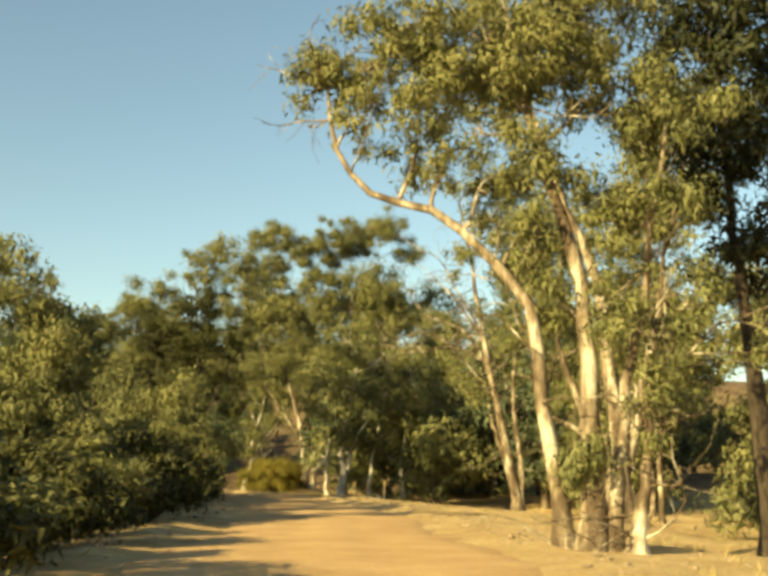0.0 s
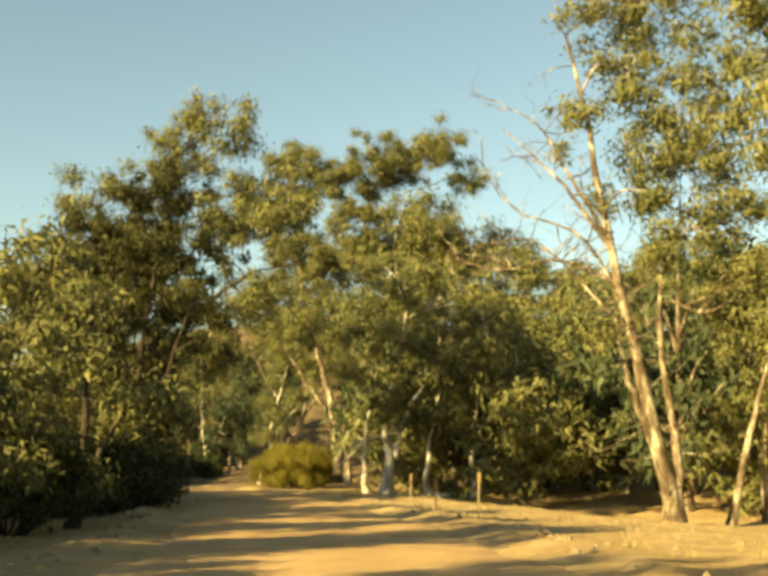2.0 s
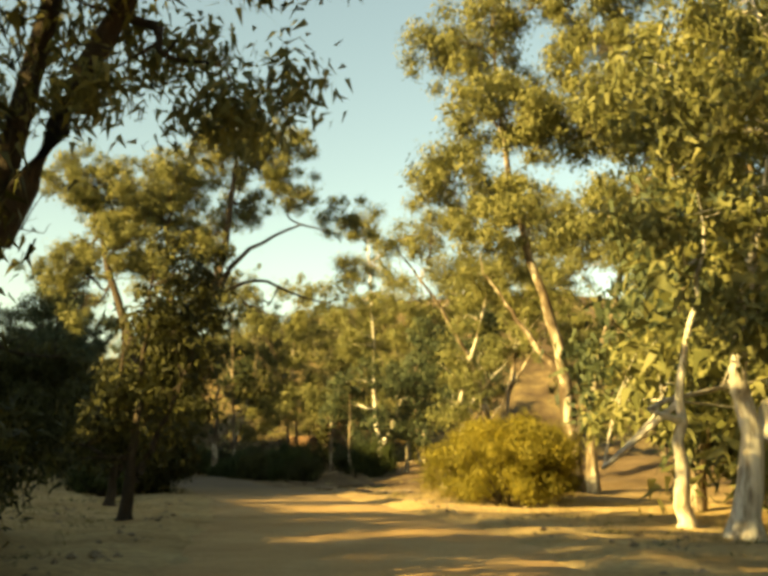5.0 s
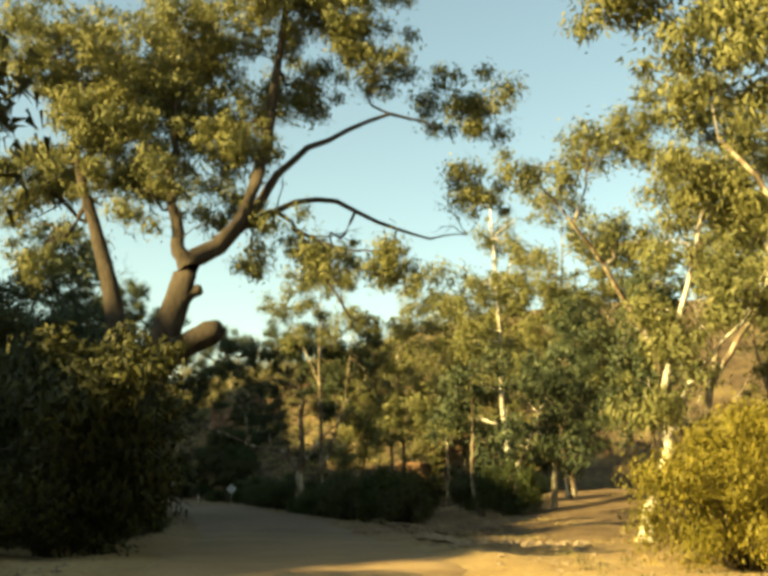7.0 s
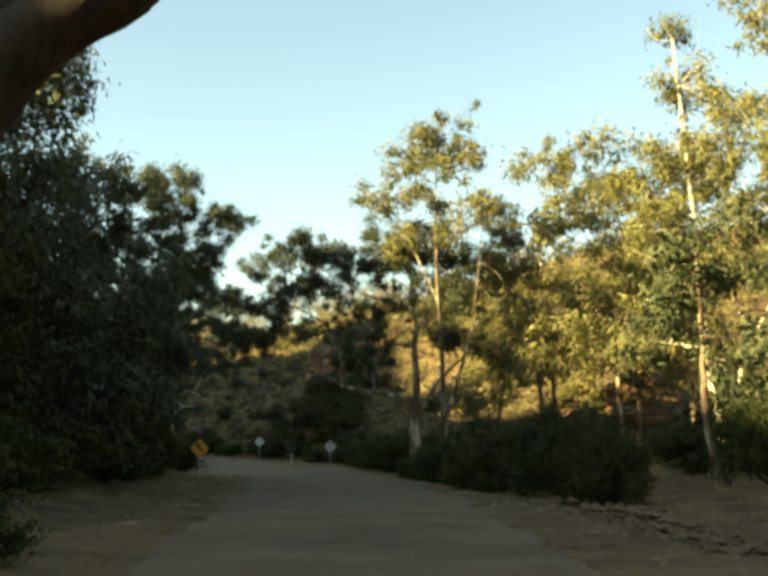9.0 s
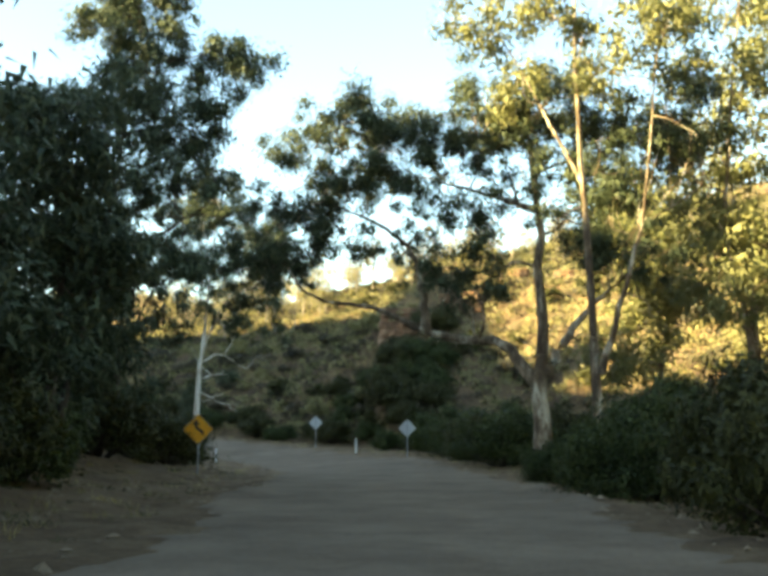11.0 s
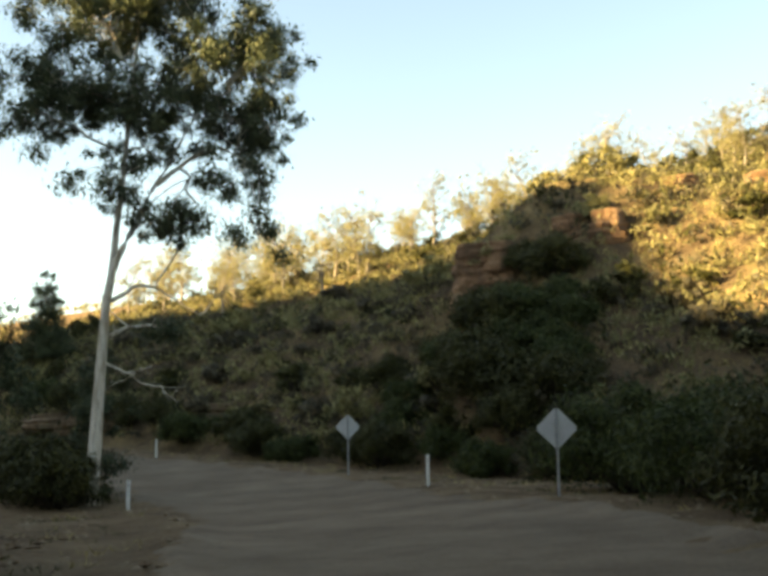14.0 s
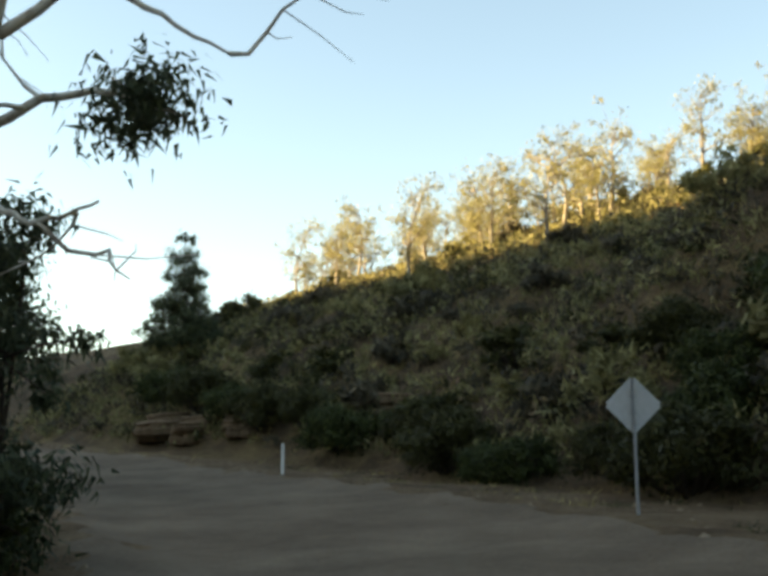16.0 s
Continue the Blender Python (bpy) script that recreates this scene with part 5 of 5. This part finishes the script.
for fx, fy, ft, fl in ((1.3, 56.8, 1.15, 2), (-0.1, 64.0, 1.0, -1), (-1.35, 70.0, 1.2, 2)):
    marker_post(fx, fy, ft, fl)

# ---- the hill: rock, scrub and bare trees ----
def ledge_bm(rng, w, deep, thick, sides=13):
    """One bed of rock: a broken-edged slab, undercut below, split by joints."""
    ang = np.sort(np.linspace(0, 2 * np.pi, sides, endpoint=False) + rng.uniform(-0.16, 0.16, sides))
    out = rng.uniform(0.86, 1.1, sides)
    out[rng.randint(0, sides, 3)] *= 0.8
    bm = bmesh.new()
    rings = []
    for z, f in ((-0.5, 0.90), (-0.38, 0.99), (-0.05, 1.03), (0.12, 0.95), (0.36, 1.0), (0.5, 0.90)):
        wob = rng.uniform(0.96, 1.04, sides)
        rings.append([bm.verts.new((math.cos(a) * o * f * k * w, math.sin(a) * o * f * k * deep, z * thick + rng.uniform(-0.04, 0.04) * thick)) for a, o, k in zip(ang, out, wob)])
    for lo, hi in zip(rings, rings[1:]):
        for k in range(sides):
            bm.faces.new((lo[k], lo[(k + 1) % sides], hi[(k + 1) % sides], hi[k]))
    bm.faces.new(rings[-1])
    bm.faces.new(rings[0][::-1])
    return bm


def crag(x, y, w, beds, thick, seed, label, sink=0.5, stone=None):
    """A cliffy outcrop of stacked beds, each set back or thrust out a little."""
    rng = np.random.RandomState(seed)
    root = tagged(new("rock_outcrop"), label, "rock")
    root.location = (x, y, lie(x, y) - sink)
    z = 0.0
    for k in range(beds):
        t = thick * rng.uniform(0.6, 1.4)
        f = w * rng.uniform(0.92, 1.05) * (1 - 0.4 * (k / beds) ** 2)
        ob = part("ledge", ledge_bm(rng, f, f * rng.uniform(0.6, 0.85), t * 1.5), stone or ROCK, root)
        ob.matrix_basis = Matrix.LocRotScale((rng.uniform(-0.09, 0.09) * w, rng.uniform(-0.09, 0.09) * w, z + t / 2), Euler((rng.uniform(-0.06, 0.06), rng.uniform(-0.06, 0.06), rng.uniform(-0.5, 0.5))), None)
        z += t
    return root


for k, (cx, cy, w, beds, thick, sink) in enumerate([(-88.2, 217.0, 1.5, 9, 0.60, 1.9), (-86.4, 216.8, 1.5, 7, 0.55, 1.4), (-82.8, 218.2, 1.3, 4, 0.5, 1.4), (-80.6, 217.8, 1.2, 4, 0.45, 1.4), (-78.4, 222.5, 1.3, 3, 0.5, 1.1), (-74.0, 223.0, 1.5, 3, 0.5, 1.1), (-116.0, 213.2, 1.6, 3, 0.42, 0.4), (-119.5, 213.6, 1.7, 3, 0.4, 0.4), (-112.6, 213.0, 1.2, 3, 0.35, 0.3), (-104.0, 213.6, 1.2, 2, 0.4, 0.3), (-52.0, 193.0, 2.6, 5, 0.8, 0.8), (-46.0, 194.5, 3.0, 5, 0.8, 0.8)]):
    if cx < -100:
        crag(cx, cy, w, beds, thick, 900 + k, "low grey-brown rock ledge at the foot of the hill", sink, RUBBLE)
    else:
        crag(cx, cy, w, beds, thick, 900 + k, "ledged red-brown rock outcrop on the dry hillside", sink)

rh = np.random.RandomState(77)
TUFT = [shrub_mesh(330, SCRUB, 1.0, 0.9, 14, 40, 0.22, -0.4), shrub_mesh(331, CREST, 1.2, 1.5, 18, 40, 0.22, -0.2), shrub_mesh(332, SHRUB_AND_SHADE, 1.1, 1.2, 16, 40, 0.22, 0)]
for k in range(290):
    hx = rh.uniform(-140, -38)
    foot = np.interp(-hx, -FOOT[::1, 0], FOOT[:, 1])
    hy = foot + 1.2 + rh.rand() ** 1.2 * 36
    s = rh.uniform(0.55, 1.5)
    shrub("hill_scrub", "low grey-green scrub bush on the dry hillside", TUFT[k % 3], hx, hy, (s, s, s * rh.uniform(0.7, 1.2)), rh.uniform(0, 6.28), 0.1, group="scrub on the hill")


def bare_tree_mesh(seed, tall):
    rng = np.random.RandomState(seed)
    wood, crown = Shape(), Shape()
    line = smooth_line([(0, 0, -0.3), (rng.normal() * 0.2, rng.normal() * 0.2, tall * 0.5), (rng.normal() * 0.4, rng.normal() * 0.4, tall)], 10)
    wood.tube(line, np.linspace(0.13, 0.02, 10), 6)
    ends = []
    for k in range(16):
        i = rng.randint(3, 10)
        a = rng.uniform(0, 6.28)
        e = line[i] + np.array([math.cos(a), math.sin(a), rng.uniform(0.3, 1.0)]) * tall * rng.uniform(0.12, 0.3)
        wood.tube(smooth_line([line[i], (line[i] + e) / 2 + rng.normal(size=3) * 0.1, e], 5), np.linspace(0.045, 0.012, 5), 4)
        ends.append(e)
        for j in range(3):
            e2 = e + rng.normal(size=3) * 0.45 + [0, 0, 0.2]
            wood.tube(np.array([(e + line[i]) / 2 + (e - line[i]) * 0.2 * j, e2]), [0.018, 0.006], 4)
            ends.append(e2)
    crown.leaves(rng, np.array(ends), rng.uniform(0.3, 0.6, len(ends)), 18, 0.15, 0.1)
    return wood.mesh("trunk", DEAD), crown.mesh("sparse_crown", CREST, False)


BARE = [bare_tree_mesh(400 + k, h) for k, h in enumerate((3.6, 4.4, 3.0, 5.0, 4.0))]
for k in range(110):
    hx = -138 + k * 0.78 + rh.uniform(-0.8, 0.8)
    foot = np.interp(-hx, -FOOT[:, 0], FOOT[:, 1])
    hy = foot + rh.uniform(14, 40)
    root = tagged(new("bare_tree"), "thin half-bare tree on the sunlit hill crest", "tree", "bare trees on the crest")
    if hx > -95:
        hy = max(hy, 226 + rh.uniform(0, 12))
    s = rh.uniform(0.75, 1.2) * (0.72 if hx > -95 else 0.95)
    root.matrix_basis = Matrix.LocRotScale((hx, hy, lie(hx, hy)), Euler((0, 0, rh.uniform(0, 6.28))), (s, s, s))
    wood_me, leaf_me = BARE[k % 5]
    put("trunk", wood_me, root)
    put("crown", leaf_me, root)
gum("native_pine", "small dark cypress pine alone on the skyline", -129.2, 220.6, [[(0, 0, 2.5), (0, 0, 8.2)]], [(0.15 * (-1) ** k, 0, 1.6 + k * 1.0, 2.7 - 0.33 * k, 0.6) for k in range(7)], 71, 0.14, DARK_BARK, GREY_GUM, 2.6, 0.2, 0.5)


# ---- loose ground cover ----
def scatter_blades(name, label, material, seed, spots, blades, tall):
    """Tufts of upright blades at the given places."""
    rng = np.random.RandomState(seed)
    n = len(spots) * blades
    p = np.repeat(spots, blades, 0) + np.c_[rng.normal(size=(n, 2)) * 0.16, np.zeros(n)]
    a = rng.uniform(0, 6.28, n)
    side = np.stack([np.cos(a), np.sin(a), np.zeros(n)], 1) * rng.uniform(0.006, 0.015, n)[:, None]
    tip = p + np.c_[rng.normal(size=(n, 2)) * 0.12, rng.uniform(0.4, 1.0, n) * tall]
    v = np.stack([p - side, p + side, tip], 1).reshape(-1, 3)
    tagged(put(name, mesh_of(name, v, np.arange(n * 3).reshape(-1, 3), material, False)), label, "grass", kind="stuff")


def places(seed, n, d0, d1, run0, run1):
    """Places beside the road, between two distances from its middle."""
    rng = np.random.RandomState(seed)
    seg = np.hypot(*np.diff(CENTRE, axis=0).T)
    cum = np.concatenate([[0], np.cumsum(seg)])
    run = rng.uniform(run0, run1, n)
    px, py = np.interp(run, cum, CENTRE[:, 0]), np.interp(run, cum, CENTRE[:, 1])
    qx, qy = np.interp(run + 1, cum, CENTRE[:, 0]), np.interp(run + 1, cum, CENTRE[:, 1])
    d = rng.uniform(d0, d1, n) * np.sign(rng.rand(n) - 0.5)
    x, y = px + (qy - py) * d, py - (qx - px) * d
    return np.stack([x, y, height(x, y) - 0.02], 1)


scatter_blades("dry_grass", "tufts of straw-coloured dry grass along the verges", GRASS, 501, places(1, 1700, 4.8, 14, 310, BEND + 60), 14, 0.22)
scatter_blades("green_weeds", "low green weeds along the road edge", WEED, 502, places(2, 700, 4.8, 9, 380, BEND + 40), 16, 0.16)
hx = rh.uniform(-140, -30, 4000)
hy = np.interp(-hx, -FOOT[:, 0], FOOT[:, 1]) + 1 + rh.rand(4000) * 55
scatter_blades("hill_grass", "thin dry yellow grass over the hillside", GRASS, 503, np.stack([hx, hy, height(hx, hy) - 0.02], 1), 14, 0.5)


def low_scrub(name, label, material, seed, n, lumps, size):
    """Knee-high scrub covering the hillside, too dense to count."""
    rng = np.random.RandomState(seed)
    sx = rng.uniform(-140, -40, n)
    sy = np.interp(-sx, -FOOT[:, 0], FOOT[:, 1]) + 0.6 + rng.rand(n) * 40
    at = np.stack([sx, sy, height(sx, sy) + 0.12], 1)
    c = np.repeat(at, lumps, 0) + rng.normal(size=(n * lumps, 3)) * [0.38, 0.38, 0.10] + [0, 0, 0.18]
    crown = Shape()
    crown.leaves(rng, c, rng.uniform(0.25, 0.55, len(c)), 9, size, -0.5)
    tagged(put(name, crown.mesh(name, material, False)), label, "scrub", kind="stuff")


low_scrub("hill_undergrowth", "knee-high grey-brown scrub covering the slope", SCRUB, 511, 2600, 4, 0.24)
low_scrub("hill_undergrowth", "pale yellow-green scrub thick over the slope", CREST, 513, 4600, 4, 0.22)
low_scrub("hill_undergrowth", "low dark green bushes dotted over the slope", SHRUB_AND_SHADE, 512, 900, 4, 0.24)


def stones(name, label, seed, spots, low, high, material):
    """Angular loose stones in one sheet."""
    rng = np.random.RandomState(seed)
    base = np.array([(1, 0, 0), (-1, 0, 0), (0, 1, 0), (0, -1, 0), (0, 0, 1), (0, 0, -1)], float)
    tri = np.array([(0, 2, 4), (2, 1, 4), (1, 3, 4), (3, 0, 4), (2, 0, 5), (1, 2, 5), (3, 1, 5), (0, 3, 5)])
    n = len(spots)
    s = rng.uniform(low, high, n) ** 1.0
    v = base[None] * rng.uniform(0.6, 1.3, (n, 6, 1)) * s[:, None, None] * [1, 1, 0.6]
    a = rng.uniform(0, 6.28, n)
    c, k = np.cos(a)[:, None], np.sin(a)[:, None]
    v = np.stack([v[..., 0] * c - v[..., 1] * k, v[..., 0] * k + v[..., 1] * c, v[..., 2]], -1) + spots[:, None, :]
    f = (tri[None] + (np.arange(n) * 6)[:, None, None]).reshape(-1, 3)
    tagged(put(name, mesh_of(name, v.reshape(-1, 3), f, material, False)), label, "stones", kind="stuff")


stones("loose_stones", "small pale stones scattered on the verges", 601, places(3, 3200, 3.6, 8, 310, BEND + 60), 0.03, 0.13, STONE)
stones("hill_rocks", "broken red-brown rocks over the hillside", 602, np.stack([hx, hy, height(hx, hy)], 1)[:1500] + [0.7, 0.4, 0], 0.10, 0.6, ROCK)


def bank_places(seed, n, a, b, wide):
    """Places strewn along a short line, thickest on it."""
    rng = np.random.RandomState(seed)
    u, w = rng.rand(n), rng.normal(size=n) * wide
    d = np.array(b) - np.array(a)
    q = np.array([d[1], -d[0]]) / np.hypot(*d)
    x, y = a[0] + d[0] * u + q[0] * w, a[1] + d[1] * u + q[1] * w
    return np.stack([x, y, height(x, y) + 0.02], 1)


stones("rubble_bank", "broken brown rubble heaped along the verge", 603, bank_places(11, 1700, (-28.6, 128.5), (-34.4, 148.5), 1.5) + [1.6, 0.5, 0], 0.03, 0.17, RUBBLE)
stones("rubble_bank", "pale sandy rocks heaped at the road edge in the sun", 604, bank_places(12, 160, (-24.4, 121.6), (-20.4, 124.6), 0.6), 0.06, 0.28, STONE)
stones("rubble_bank", "grey-brown rubble at the foot of the bank", 605, bank_places(13, 160, (-71.6, 174.0), (-79.0, 181.5), 0.9), 0.04, 0.16, RUBBLE)


# ---- scrub on the far hill ----
rf = np.random.RandomState(91)
fx, fy = rf.uniform(-560, -260, 1500), rf.uniform(340, 560, 1500)
far_scrub = Shape()
far_scrub.leaves(rf, np.stack([fx, fy, height(fx, fy) + 0.7], 1), rf.uniform(0.9, 2.4, 1500), 16, 1.0, -0.2)
tagged(put("far_scrub", far_scrub.mesh("far_scrub", CREST, False)), "thin pale scrub dotted over the distant sunlit hill", "scrub", kind="stuff")
